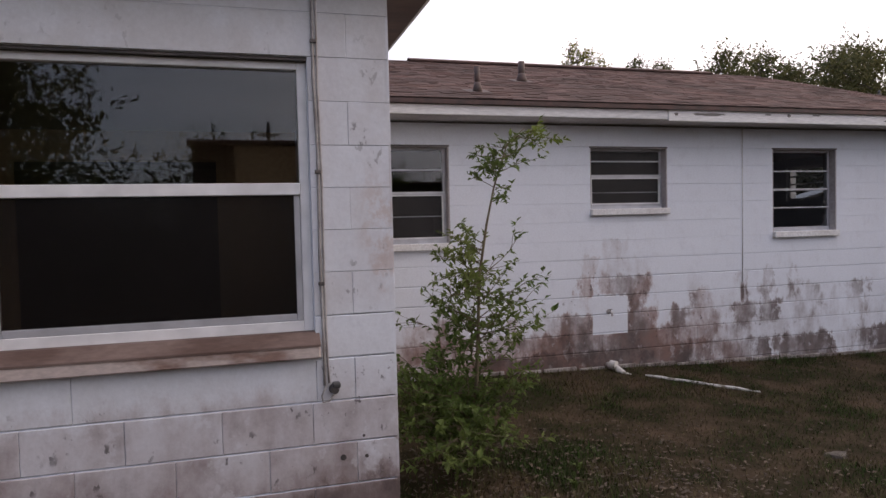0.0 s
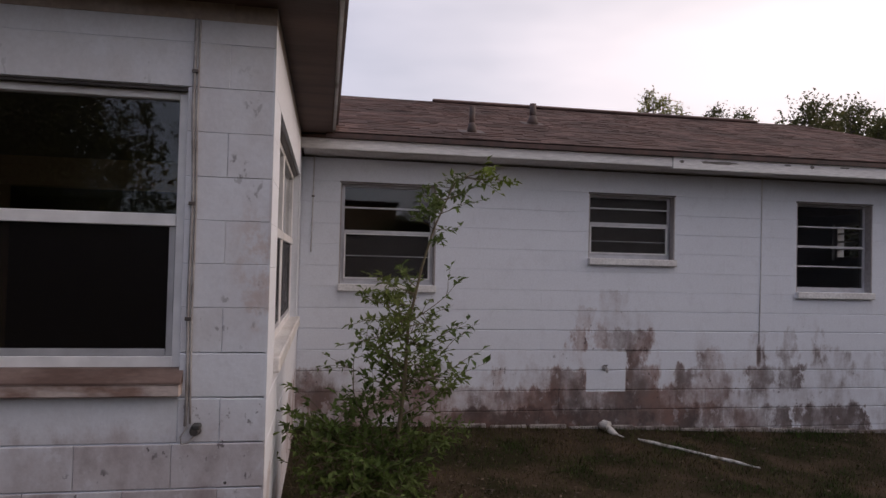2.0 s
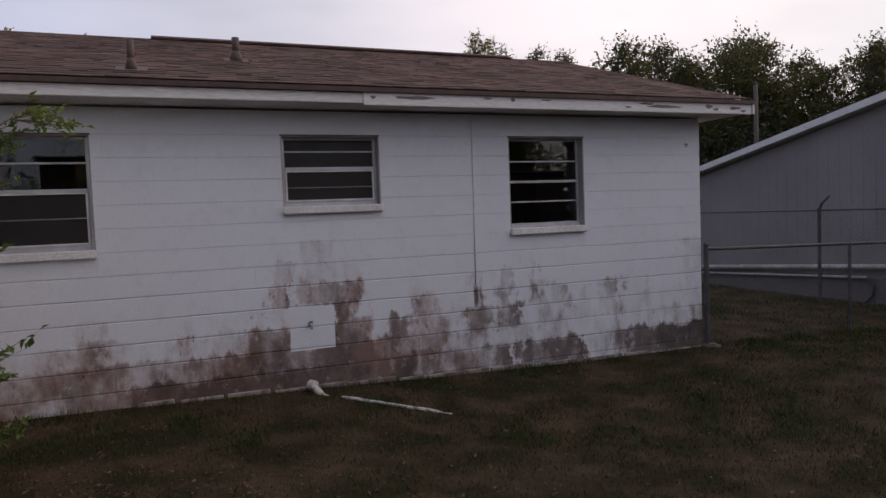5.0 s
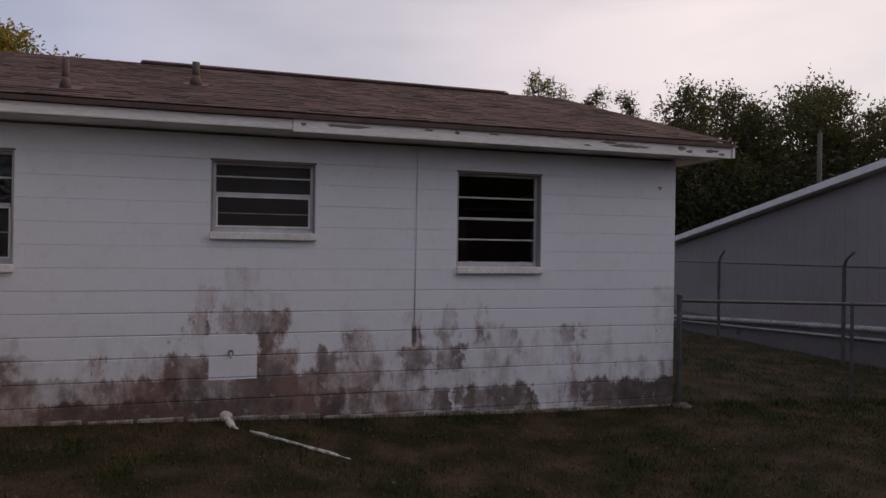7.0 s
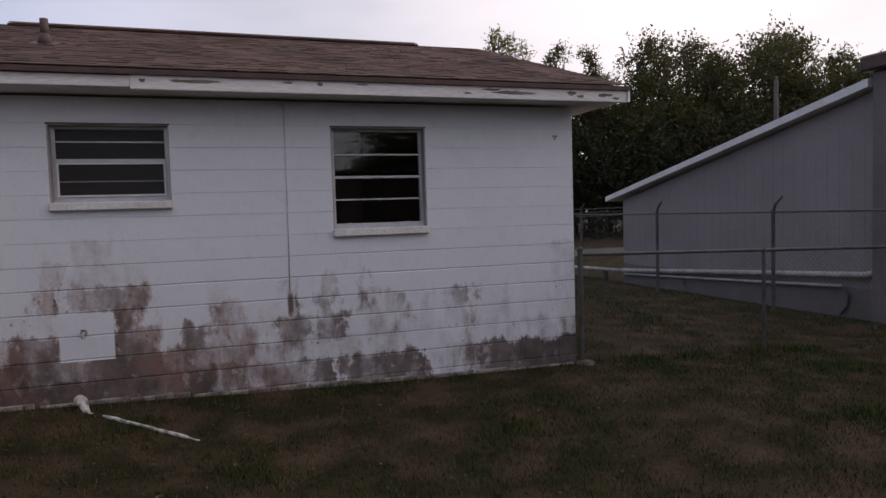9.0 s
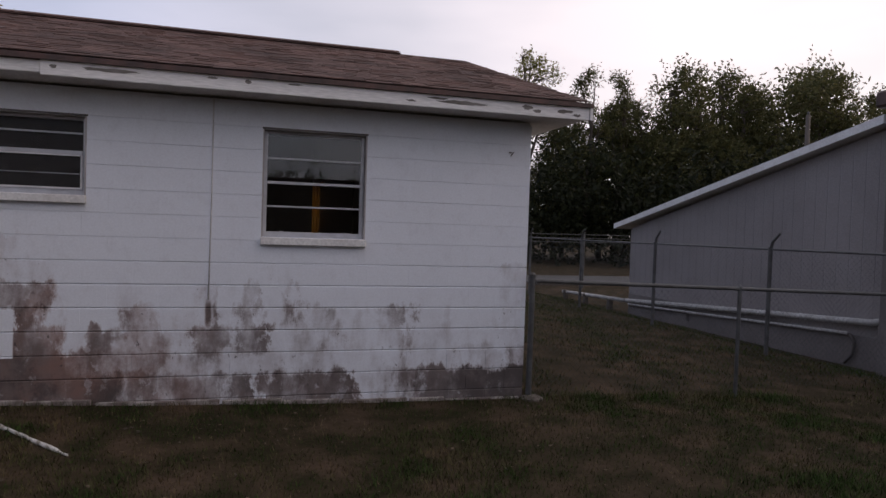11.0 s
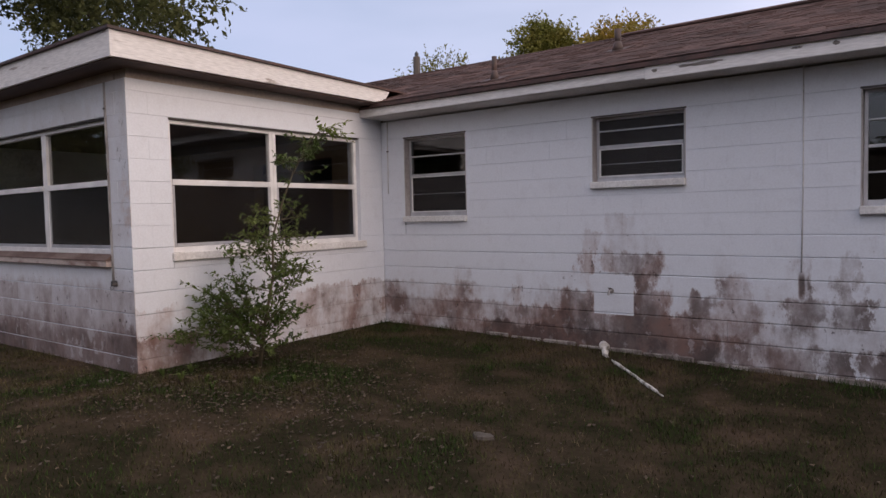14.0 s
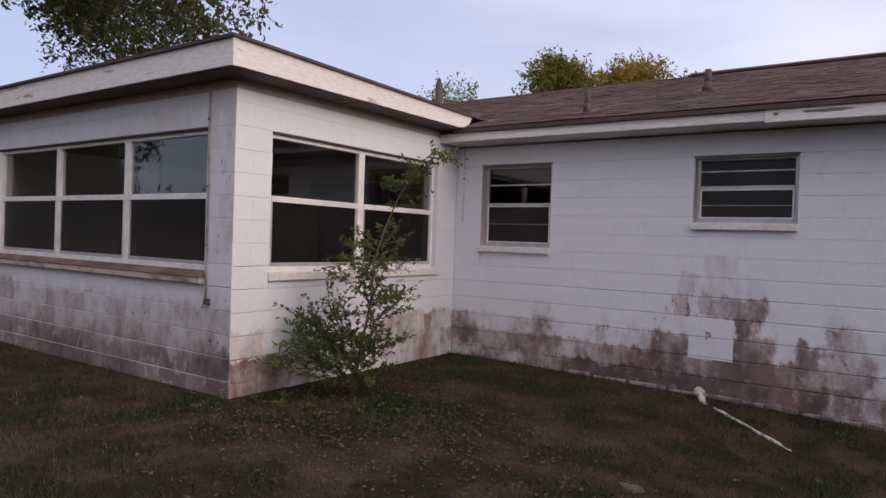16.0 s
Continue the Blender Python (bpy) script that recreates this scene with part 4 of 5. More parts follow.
hang(fit_, "wire_loop", Shape().tube([(0.39, yw, 1.02), (0.365, yw - 0.015, 0.975), (0.37, yw - 0.02, 0.945), (0.40, yw - 0.02, 0.95), (0.43, yw - 0.012, 0.985)], 0.004, 6), CABLE, smooth=True)
conduit("corner_cable", [(0.845, WALL_Y - 0.008, 2.79), (0.842, WALL_Y - 0.008, 2.2), (0.836, WALL_Y - 0.008, 1.86)], 0.006, CABLE_PALE,
        "painted cable hanging down beside the inner corner", [(0.843, WALL_Y - 0.008, 2.4)])
conduit("wall_conduit", [(5.612, WALL_Y - 0.004, 2.79), (5.612, WALL_Y - 0.004, 1.8), (5.602, WALL_Y - 0.004, 1.0)], 0.0055, CABLE_PALE,
        "thin conduit painted over with the wall")
for dx, dz, r in ((0.46, 0.665, 0.016), (0.572, 0.66, 0.010), (0.56, 0.76, 0.008)):
    h = thing("wall_hole", (dx + 0.0, WING_Y, dz), "small dark hole broken into a wall block", "hole")
    hang(h, "recess", Shape().tube([(dx, WING_Y + 0.004, dz), (dx, WING_Y - 0.003, dz)], [r, r * 0.9], 9), DARK_METAL)
fl = thing("wall_fixing", (8.43, WALL_Y, 2.46), "small rusty hook fixed to the white wall", "fixing")
hang(fl, "hook", Shape().tube([(8.41, WALL_Y, 2.475), (8.42, WALL_Y - 0.02, 2.475), (8.45, WALL_Y - 0.02, 2.48), (8.42, WALL_Y - 0.015, 2.44)], 0.006, 6), DARK_METAL)
sp = thing("wall_spigot", (3.843, WALL_Y, 0.75), "small painted pipe stub with a valve on the wall", "spigot")
hang(sp, "flange", Shape().tube([(3.843, WALL_Y + 0.002, 0.75), (3.843, WALL_Y - 0.008, 0.75)], 0.028, 12), CABLE)
hang(sp, "spout", Shape().tube([(3.843, WALL_Y - 0.006, 0.75), (3.843, WALL_Y - 0.05, 0.752), (3.843, WALL_Y - 0.075, 0.735), (3.843, WALL_Y - 0.08, 0.71)], [0.012, 0.013, 0.012, 0.010], 10), CABLE, smooth=True)
hang(sp, "handle", Shape().box((3.823, WALL_Y - 0.052, 0.776), (3.863, WALL_Y - 0.04, 0.784), 0.003).tube([(3.843, WALL_Y - 0.046, 0.752), (3.843, WALL_Y - 0.046, 0.778)], 0.005, 6), DARK_METAL)


def roof_z(y):
    return EAVE_Z + (y - EAVE_Y) * SLOPE


def vent_pipe(x, y, top, r):
    v = thing("vent_pipe", (x, y, roof_z(y)), "rust-brown plumbing vent pipe with flashing on the roof", "vent pipe", "roof vents")
    zb = roof_z(y)
    hang(v, "flashing", Shape().tube([(x, y, zb - 0.02), (x, y, zb + 0.06), (x, y, zb + 0.10)], [r * 1.9, r * 1.35, r * 1.02], 14), PIPE_BROWN, smooth=True)
    hang(v, "flange", Shape().add([(x - 0.13, y - 0.13, roof_z(y - 0.13) + 0.009), (x + 0.13, y - 0.13, roof_z(y - 0.13) + 0.009), (x + 0.13, y + 0.15, roof_z(y + 0.15) + 0.009), (x - 0.13, y + 0.15, roof_z(y + 0.15) + 0.009)], [(0, 1, 2, 3)]), PIPE_BROWN)
    hang(v, "pipe", Shape().tube([(x, y, zb + 0.05), (x, y, top), (x, y, top), (x, y, top - 0.05)], [r, r, r * 0.8, r * 0.8], 14), PIPE_BROWN, smooth=True)


vent_pipe(2.41, 6.72, 3.385, 0.030)
vent_pipe(3.42, 7.92, 3.76, 0.040)

pv = thing("drain_pipe", (3.84, 6.44, ground_z(3.84, 6.4)), "dirty white plastic drain pipe lying on the lawn", "pipe")
gz1, gz2 = ground_z(3.9, 6.3) + 0.03, ground_z(4.77, 5.41) + 0.026
hang(pv, "elbow", Shape().tube([(3.80, 6.58, 0.17), (3.815, 6.50, 0.175), (3.84, 6.45, 0.155), (3.875, 6.37, 0.115)], [0.034, 0.040, 0.037, 0.026], 12), PVC, "chalky white elbow fitting", True)
hang(pv, "collar", Shape().tube([(3.795, 6.51, 0.195), (3.83, 6.45, 0.19)], [0.046, 0.046], 12), PVC)
hang(pv, "pipe", Shape().tube([(3.87, 6.38, 0.118), (3.96, 6.27, 0.085)], [0.021, 0.018], 10), PVC, smooth=True)
rp = random.Random(12)
run, rad = [], []
for k in range(15):
    f = k / 14
    x, y = 4.02 + 0.76 * f + rp.uniform(-0.006, 0.006), 6.19 - 0.79 * f + rp.uniform(-0.006, 0.006)
    run.append((x, y, ground_z(x, y) + rp.uniform(0.008, 0.017)))
    rad.append((0.007 if k in (0, 13, 14) else 0.015) * rp.uniform(0.8, 1.2))
hang(pv, "pipe", Shape().tube(run, rad, 8), PVC, "dented and partly buried white pipe")


# ---- shrub beside the sunroom ----
def leaf_mesh(length, width, material, name="leaf"):
    s = Shape()
    s.add([(0, 0, 0), (length * 0.4, width * 0.5, 0.25 * width), (length, 0, -0.1 * length), (length * 0.4, -width * 0.5, 0.25 * width), (length * 0.45, 0, 0)],
          [(0, 4, 1), (4, 2, 1), (0, 3, 4), (4, 3, 2)])
    return s.mesh(name, material)


def build_shrub():
    rng = random.Random(11)
    base = Vector((1.38, 4.05, ground_z(1.38, 4.05) - 0.03))
    sh = thing("sapling", base, "slender leafy sapling with a bushy foot beside the sunroom wall", "shrub")
    stem_pts = [base, Vector((1.43, 4.1, 0.6)), Vector((1.48, 4.17, 1.03)), Vector((1.495, 4.17, 1.40)), Vector((1.58, 4.24, 1.75)), Vector((1.66, 4.30, 2.0)), Vector((1.80, 4.40, 2.30)), Vector((1.95, 4.44, 2.42))]
    hang(sh, "stem", Shape().tube(stem_pts, [0.018, 0.015, 0.012, 0.010, 0.008, 0.006, 0.005, 0.003], 8), STEM, smooth=True)
    twigs, leaves, tips, singles = Shape(), Shape(), Shape(), []

    def put_leaf(shape, p, d, length):
        d = d.normalized()
        side = d.cross(Vector((rng.uniform(-0.5, 0.5), rng.uniform(-0.5, 0.5), 1))).normalized()
        up = side.cross(d)
        w = length * rng.uniform(0.40, 0.56)
        shape.add([p, p + d * length * 0.45 + side * w * 0.5 + up * w * 0.2, p + d * length - up * length * 0.12, p + d * length * 0.45 - side * w * 0.5 + up * w * 0.2], [(0, 2, 1), (0, 3, 2)])

    def branch(start, way, length, n_leaf, droop, thin, keep=False, sub=True, shape=None):
        pts, p, d = [start], start.copy(), way.normalized()
        for k in range(5):
            d = (d + Vector((rng.uniform(-0.25, 0.25), rng.uniform(-0.25, 0.25), rng.uniform(-0.15, 0.2) - droop))).normalized()
            p = p + d * length / 5
            pts.append(p.copy())
        twigs.tube(pts, [thin * (1 - 0.16 * k) for k in range(6)], 5, caps=False)
        for _ in range(n_leaf):
            f = rng.uniform(0.15, 1.0) ** 0.7 * 4.99
            i = int(f)
            q = pts[i].lerp(pts[i + 1], f - i)
            dd = (pts[i + 1] - pts[i]).normalized() * rng.uniform(0.1, 0.9) + Vector((rng.uniform(-1, 1), rng.uniform(-1, 1), rng.uniform(-0.7, 0.9)))
            ln = rng.uniform(0.034, 0.066)
            if keep and len(singles) < 260 and rng.random() < 0.5:
                singles.append((q, dd, ln))
            else:
                put_leaf(shape if shape is not None else leaves, q, dd, ln)
        if sub:
            for _ in range(3):
                i = rng.randint(1, 4)
                dd = d + Vector((rng.uniform(-1, 1), rng.uniform(-1, 1), rng.uniform(-0.4, 0.7)))
                branch(pts[i], dd, length * rng.uniform(0.35, 0.55), int(n_leaf * 0.55), droop, thin * 0.6, keep, False, shape)

    def along(z):
        for a, c in zip(stem_pts, stem_pts[1:]):
            if a.z <= z <= c.z:
                return a.lerp(c, (z - a.z) / (c.z - a.z))
        return stem_pts[-1]

    # bushy foot, thicker towards the wall and the lawn
    for _ in range(30):
        a = rng.uniform(0, 2 * math.pi)
        z = rng.uniform(0.30, 0.85)
        way = Vector((math.cos(a) - 0.1, math.sin(a) + 0.05, rng.uniform(0.1, 0.9)))
        branch(along(z), way, rng.uniform(0.26, 0.52), 20, 0.03, 0.005)
    for _ in range(34):
        branch(along(rng.uniform(0.26, 0.62)), Vector((rng.uniform(-1.1, -0.45), rng.uniform(-0.8, -0.15), rng.uniform(0.10, 0.70))), rng.uniform(0.46, 0.82), 25, 0.025, 0.005)
    # layered middle branches
    for z, n in ((0.92, 7), (1.02, 8), (1.14, 8), (1.26, 9), (1.38, 8), (1.50, 6), (1.60, 4)):
        for _ in range(n):
            a = rng.uniform(0, 2 * math.pi)
            branch(along(z + rng.uniform(-0.05, 0.05)), Vector((math.cos(a) - 0.26, math.sin(a) + 0.12, rng.uniform(-0.05, 0.5))), rng.uniform(0.20, 0.46) * (1.15 if z < 1.4 else 0.75), 12, 0.02, 0.004, keep=True)
    # crown and drooping tip
    for z, n in ((1.9, 1), (2.0, 3), (2.1, 5), (2.2, 5), (2.28, 4)):
        for _ in range(n):
            a = rng.uniform(0, 2 * math.pi)
            branch(along(z), Vector((math.cos(a), math.sin(a), rng.uniform(-0.2, 0.6))), rng.uniform(0.12, 0.28), 9, 0.05, 0.003, keep=True)
    for k in range(6):
        branch(along(2.36), Vector((1, 0.12 * (k - 2), rng.uniform(0.0, 0.35))), rng.uniform(0.22, 0.40), 10, 0.06, 0.003, sub=k < 3, shape=tips)
    tagged(hang(sh, "twig_framework", twigs, STEM), kind="stuff")
    tagged(hang(sh, "foliage", leaves, LEAF_SHRUB), kind="stuff")
    hang(sh, "young_foliage", tips, LEAF_TIP, "yellow-green young shoots at the tip")
    kinds = [leaf_mesh(ln, ln * 0.5, LEAF_SHRUB) for ln in (0.040, 0.050, 0.060)]
    for q, d, ln in singles:
        ob = new("leaf", kinds[min(2, int((ln - 0.034) / 0.0108))])
        ob.parent = sh
        turn = d.to_track_quat("X", "Z").to_matrix().to_4x4()
        ob.matrix_local = Matrix.Translation(q - base) @ turn @ pose(0, 0, 0, rng.uniform(-60, 60))


build_shrub()


# ---- neighbour's building, fences ----
GX = 17.1


def siding_building():
    b = thing("neighbour_building", (GX, 14, -0.8), "taupe metal-sided shed with a white sloping roof edge", "building")
    y0, y1 = 9.8, 18.4

    def top(y):
        return 1.93 + (18.4 - y) * (3.83 - 1.93) / (18.4 - 9.8)
    body = Shape()
    body.add([(GX, y0, -1.2), (GX, y1, -1.2), (GX, y1, top(y1)), (GX, y0, top(y0)), (GX + 9, y0, -1.2), (GX + 9, y1, -1.2), (GX + 9, y1, top(y1)), (GX + 9, y0, top(y0))],
             [(0, 3, 2, 1), (4, 5, 6, 7), (0, 1, 5, 4), (1, 2, 6, 5), (2, 3, 7, 6), (3, 0, 4, 7)])
    hang(b, "wall", body, SIDING)
    y = y0 + 0.02
    k = 0
    while y < y1 - 0.05:
        w = 0.285
        z1 = top(min(y + w, y1)) - 0.02
        hang(b, "siding_panel", Shape().add([(GX - 0.001, y, -0.05), (GX - 0.0075, y + 0.012, -0.05), (GX - 0.0075, y + w - 0.012, -0.05), (GX - 0.001, y + w, -0.05),
                                            (GX - 0.001, y, z1), (GX - 0.0075, y + 0.012, z1), (GX - 0.0075, y + w - 0.012, z1), (GX - 0.001, y + w, z1)],
                                           [(0, 4, 5, 1), (1, 5, 6, 2), (2, 6, 7, 3), (0, 1, 2, 3), (4, 7, 6, 5)]), SIDING)
        y += w + 0.004
    hang(b, "plinth", Shape().box((GX - 0.05, y0, -1.2), (GX, y1 + 0.02, -0.06), 0.01), SIDING_DARK, "darker rendered plinth")
    rf = Shape()
    ya, yb = 19.05, 9.85
    za, zb = top(18.4) - 0.02, top(y0) + 0.02
    rf.add([(GX - 0.28, ya, za - 0.02), (GX - 0.28, yb, zb), (GX - 0.28, yb, zb + 0.16), (GX - 0.28, ya, za + 0.13),
            (GX + 9.3, ya, za - 0.02), (GX + 9.3, yb, zb), (GX + 9.3, yb, zb + 0.16), (GX + 9.3, ya, za + 0.13)],
           [(0, 1, 2, 3), (4, 7, 6, 5), (3, 2, 6, 7), (0, 4, 5, 1), (0, 3, 7, 4), (1, 5, 6, 2)])
    hang(b, "roof", rf, TRIM, "white painted roof edge")
    tall = Shape().box((GX - 0.25, -9, -1.2), (GX + 9, 9.78, 4.12), 0.02)
    hang(b, "tall_wall", tall, SIDING_DARK, "brown-grey rendered taller wall")
    hang(b, "parapet", Shape().box((GX - 0.40, -9.1, 4.12), (GX + 9.1, 9.95, 4.42), 0.04), DRIP, "dark parapet cap")
    hang(b, "drain_line", Shape().tube([(GX - 0.12, 9.78, 1.0), (GX - 0.12, 9.78, 0.38), (GX - 0.12, 9.84, 0.28), (GX - 0.12, 10.0, 0.23), (GX - 0.12, 14.7, -0.05), (GX - 0.12, 18.4, -0.28)], 0.065, 10), DRAIN, "white plastic drain line along the wall", True)
    hang(b, "lower_drain_line", Shape().tube([(GX - 0.11, 10.55, -0.04), (GX - 0.11, 14.5, -0.22), (GX - 0.11, 18.3, -0.38)], 0.032, 8), DRAIN)
    hang(b, "hose", Shape().tube([(GX - 0.1, 10.52, -0.05), (GX - 0.1, 10.4, -0.2), (GX - 0.1, 10.42, -0.42), (GX - 0.1, 10.6, -0.62)], 0.03, 8), DARK_METAL)
    hang(b, "hose", Shape().tube([(GX - 0.1, 15.6, -0.15), (GX - 0.1, 15.5, -0.3), (GX - 0.1, 15.45, -0.5)], 0.03, 8), DARK_METAL)


siding_building()
far_drain = thing("drain_pipe", (GX - 0.1, 20.6, -0.6), "white plastic drain line running on across the grass", "pipe")
hang(far_drain, "pipe", Shape().tube([(GX - 0.12, 18.5, -0.29), (GX - 0.12, 22.7, -0.42)], 0.06, 10), DRAIN, smooth=True)
for py in (19.3, 20.9, 22.4):
    hang(far_drain, "support", Shape().box((GX - 0.2, py, -0.95), (GX - 0.04, py + 0.16, -0.33), 0.02), STONE)


def link_mesh(p, q, z_lo, z_hi, pitch=0.075):
    """Chain-link wires between two points of the plan."""
    s = Shape()
    p, q = Vector(p), Vector(q)
    d = q - p
    length = d.length
    d.normalize()
    h = z_hi - z_lo
    n = int((length + h) / pitch)
    nrm = Vector((-d.y, d.x, 0)) * 0.0016
    for sgn in (1, -1):
        for i in range(n):
            a = -h + i * pitch
            t0, t1 = max(a, 0), min(a + h, length)
            if t1 - t0 < 0.02:
                continue
            za, zb = z_lo + (t0 - a), z_lo + (t1 - a)
            if sgn < 0:
                za, zb = z_hi - (t0 - a), z_hi - (t1 - a)
            u, w = p + d * t0, p + d * t1
            u, w = Vector((u.x, u.y, za)), Vector((w.x, w.y, zb))
            up = Vector((0, 0, 0.0016))
            s.add([u + up + nrm * sgn, u - up + nrm * sgn, w - up + nrm * sgn, w + up + nrm * sgn], [(0, 1, 2, 3)])
    return s


def post(parent, name, x, y, z0, z1, r, material, cap=True):
    p = hang(parent, name, Shape().tube([(x, y, z0), (x, y, z1)], r, 10), material)
    if cap:
        hang(p, "cap", Shape().tube([(x, y, z1 - 0.005), (x, y, z1 + 0.02), (x, y, z1 + 0.04)], [r * 1.25, r * 1.2, r * 0.4], 10), material)
    return p


low = thing("low_fence", (8.70, 6.60, 0.0), "low chain-link fence with a steel top rail beside the house corner", "fence")
post(low, "post", 8.70, 6.60, -0.2, 1.245, 0.030, GALV)
post(low, "post", 13.6, 6.60, -0.5, 1.12, 0.055, WOOD_POST)
post(low, "post", 11.2, 6.60, -0.3, 1.14, 0.022, GALV)
hang(low, "top_rail", Shape().tube([(8.73, 6.60, 1.20), (13.55, 6.60, 1.075)], 0.021, 10), GALV)
hang(low, "wire_mesh", link_mesh((8.73, 6.60), (13.55, 6.60), 0.02, 1.12), GALV)
hang(low, "concrete_foot", Shape().tube([(8.72, 6.56, -0.06), (8.72, 6.56, 0.02), (8.72, 6.56, 0.045)], [0.14, 0.12, 0.06], 9), STONE)

tallf = thing("security_fence", (14.1, 9.4, -0.2), "tall chain-link fence with bent wire arms", "fence")
for fy in (22.4, 19.15, 15.9, 12.65, 9.4, 6.15):
    post(tallf, "post", 14.1, fy, -0.7, 1.55, 0.034, GALV)
    hang(tallf, "arm", Shape().tube([(14.1, fy, 1.52), (14.08, fy - 0.06, 1.66), (14.03, fy - 0.27, 1.80)], [0.028, 0.024, 0.018], 8), GALV)
hang(tallf, "top_wire", Shape().tube([(14.1, 22.4, 1.53), (14.1, 15.9, 1.53), (14.1, 9.4, 1.54), (14.1, 2.9, 1.56)], 0.017, 8), GALV)
hang(tallf, "wire_mesh", link_mesh((14.1, 22.4), (14.1, 2.9), -0.35, 1.52, 0.09), GALV)

backf = thing("rear_fence", (10.5, 26, -0.6), "far chain-link fence with strands of barbed wire", "fence")
for k, fx in enumerate((9.5, 13.0, 16.5, 20.0, 23.5)):
    post(backf, "post", fx, 27.0, -1.0, 1.75, 0.05 if k % 2 else 0.09, WOOD_POST if k % 2 == 0 else GALV)
for wz in (1.35, 1.52, 1.68):
    hang(backf, "barbed_wire", Shape().tube([(9.5, 27.0, wz), (14.5, 27.0, wz - 0.06), (23.5, 27.0, wz)], 0.014, 6), GALV)
hang(backf, "wire_mesh", link_mesh((9.5, 27.0), (23.5, 27.0), -0.6, 1.3, 0.14), GALV)

sg = thing("street_sign", (17.4, 30.0, -0.6), "small green road sign with a pale panel on a post", "sign")
post(sg, "post", 17.4, 30.0, -1.2, 2.75, 0.035, GALV, False)
plate = hang(sg, "sign_plate", Shape().box((17.12, 29.95, 2.32), (17.68, 29.965, 2.72), 0.003), SIGN_GREEN)
for bz in (2.58, 2.45):
    hang(plate, "lettering_bar", Shape().box((17.2, 29.943, bz), (17.6, 29.949, bz + 0.05)), TRIM)
hang(sg, "panel", Shape().box((17.15, 29.94, 0.35), (17.75, 29.96, 0.75), 0.003), TRIM, "pale notice panel")
tagged(part("road", Shape().box((18.5, 28.5, -1.0), (70, 34.0, -0.62)), ASPHALT), "grey asphalt road beyond the fence", "road", kind="structure")
tagged(part("kerb", Shape().box((18.5, 28.2, -1.0), (70, 28.45, -0.52), 0.02), STONE), "pale concrete kerb of the road", "kerb", kind="structure")


def utility_pole(x, y, top, base, r):
    u = thing("utility_pole", (x, y, base), "weathered wooden utility pole", "utility pole")
    hang(u, "pole", Shape().tube([(x, y, base), (x, y, top)], [r * 1.3, r], 12), WOOD_POST, smooth=True)
    hang(u, "insulator", Shape().tube([(x, y, top), (x, y, top + 0.12), (x, y, top + 0.2)], [r * 0.5, r * 0.6, r * 0.2], 8), GALV)
    return u


utility_pole(34.8, 30.2, 8.5, -1.0, 0.12)
utility_pole(-9.2, 20.0, 7.45, -0.1, 0.13)
mirrored = utility_pole(1.3, -29.5, 7.0, 0.0, 0.10)
hang(mirrored, "crossarm", Shape().box((0.75, -29.62, 6.45), (1.85, -29.52, 6.57), 0.01), WOOD_POST)


# ---- trees ----
def leaf_cloud(centres, spreads, counts, size, seed):
    """Leaf cards scattered round clump centres: vertices and faces."""
    r = np.random.RandomState(seed)
    twig = 7
    base, rad = [], []
    for c, s, n in zip(centres, spreads, counts):
        g = r.normal(0, 1, (max(1, n // twig), 3))
        ln = np.linalg.norm(g, axis=1)[:, None]
        g *= np.minimum(1, 1.7 / ln)
        base.append(np.asarray(c)[None] + g * np.asarray(s)[None])
        rad.append(g)
    base, rad = np.concatenate(base), np.concatenate(rad)
    way = rad * 0.55 + r.normal(0, 0.75, base.shape) + np.array([[0, 0, 0.12]])
    way /= np.linalg.norm(way, axis=1)[:, None]
    step = np.linspace(0, 1, twig)[None, :, None] * size * 6.5 * r.uniform(0.5, 1.2, (len(base), 1, 1))
    pts = (base[:, None] + way[:, None] * step).reshape(-1, 3) + r.normal(0, size * 0.5, (len(base) * twig, 3))
    n = len(pts)
    u = r.normal(0, 1, (n, 3)) + np.repeat(way, twig, 0) * 0.8
    u /= np.linalg.norm(u, axis=1)[:, None]
    w = np.cross(u, r.normal(0, 1, (n, 3)))
    w /= np.linalg.norm(w, axis=1)[:, None]
    k = size * r.uniform(0.6, 1.3, (n, 1))
    quad = np.stack([pts - u * k, pts + w * k * 0.45, pts + u * k, pts - w * k * 0.45], 1).reshape(-1, 3)
    s = Shape()
    s.v = [tuple(p) for p in quad.tolist()]
    s.f = [(4 * i, 4 * i + 1, 4 * i + 2, 4 * i + 3) for i in range(n)]
    return s


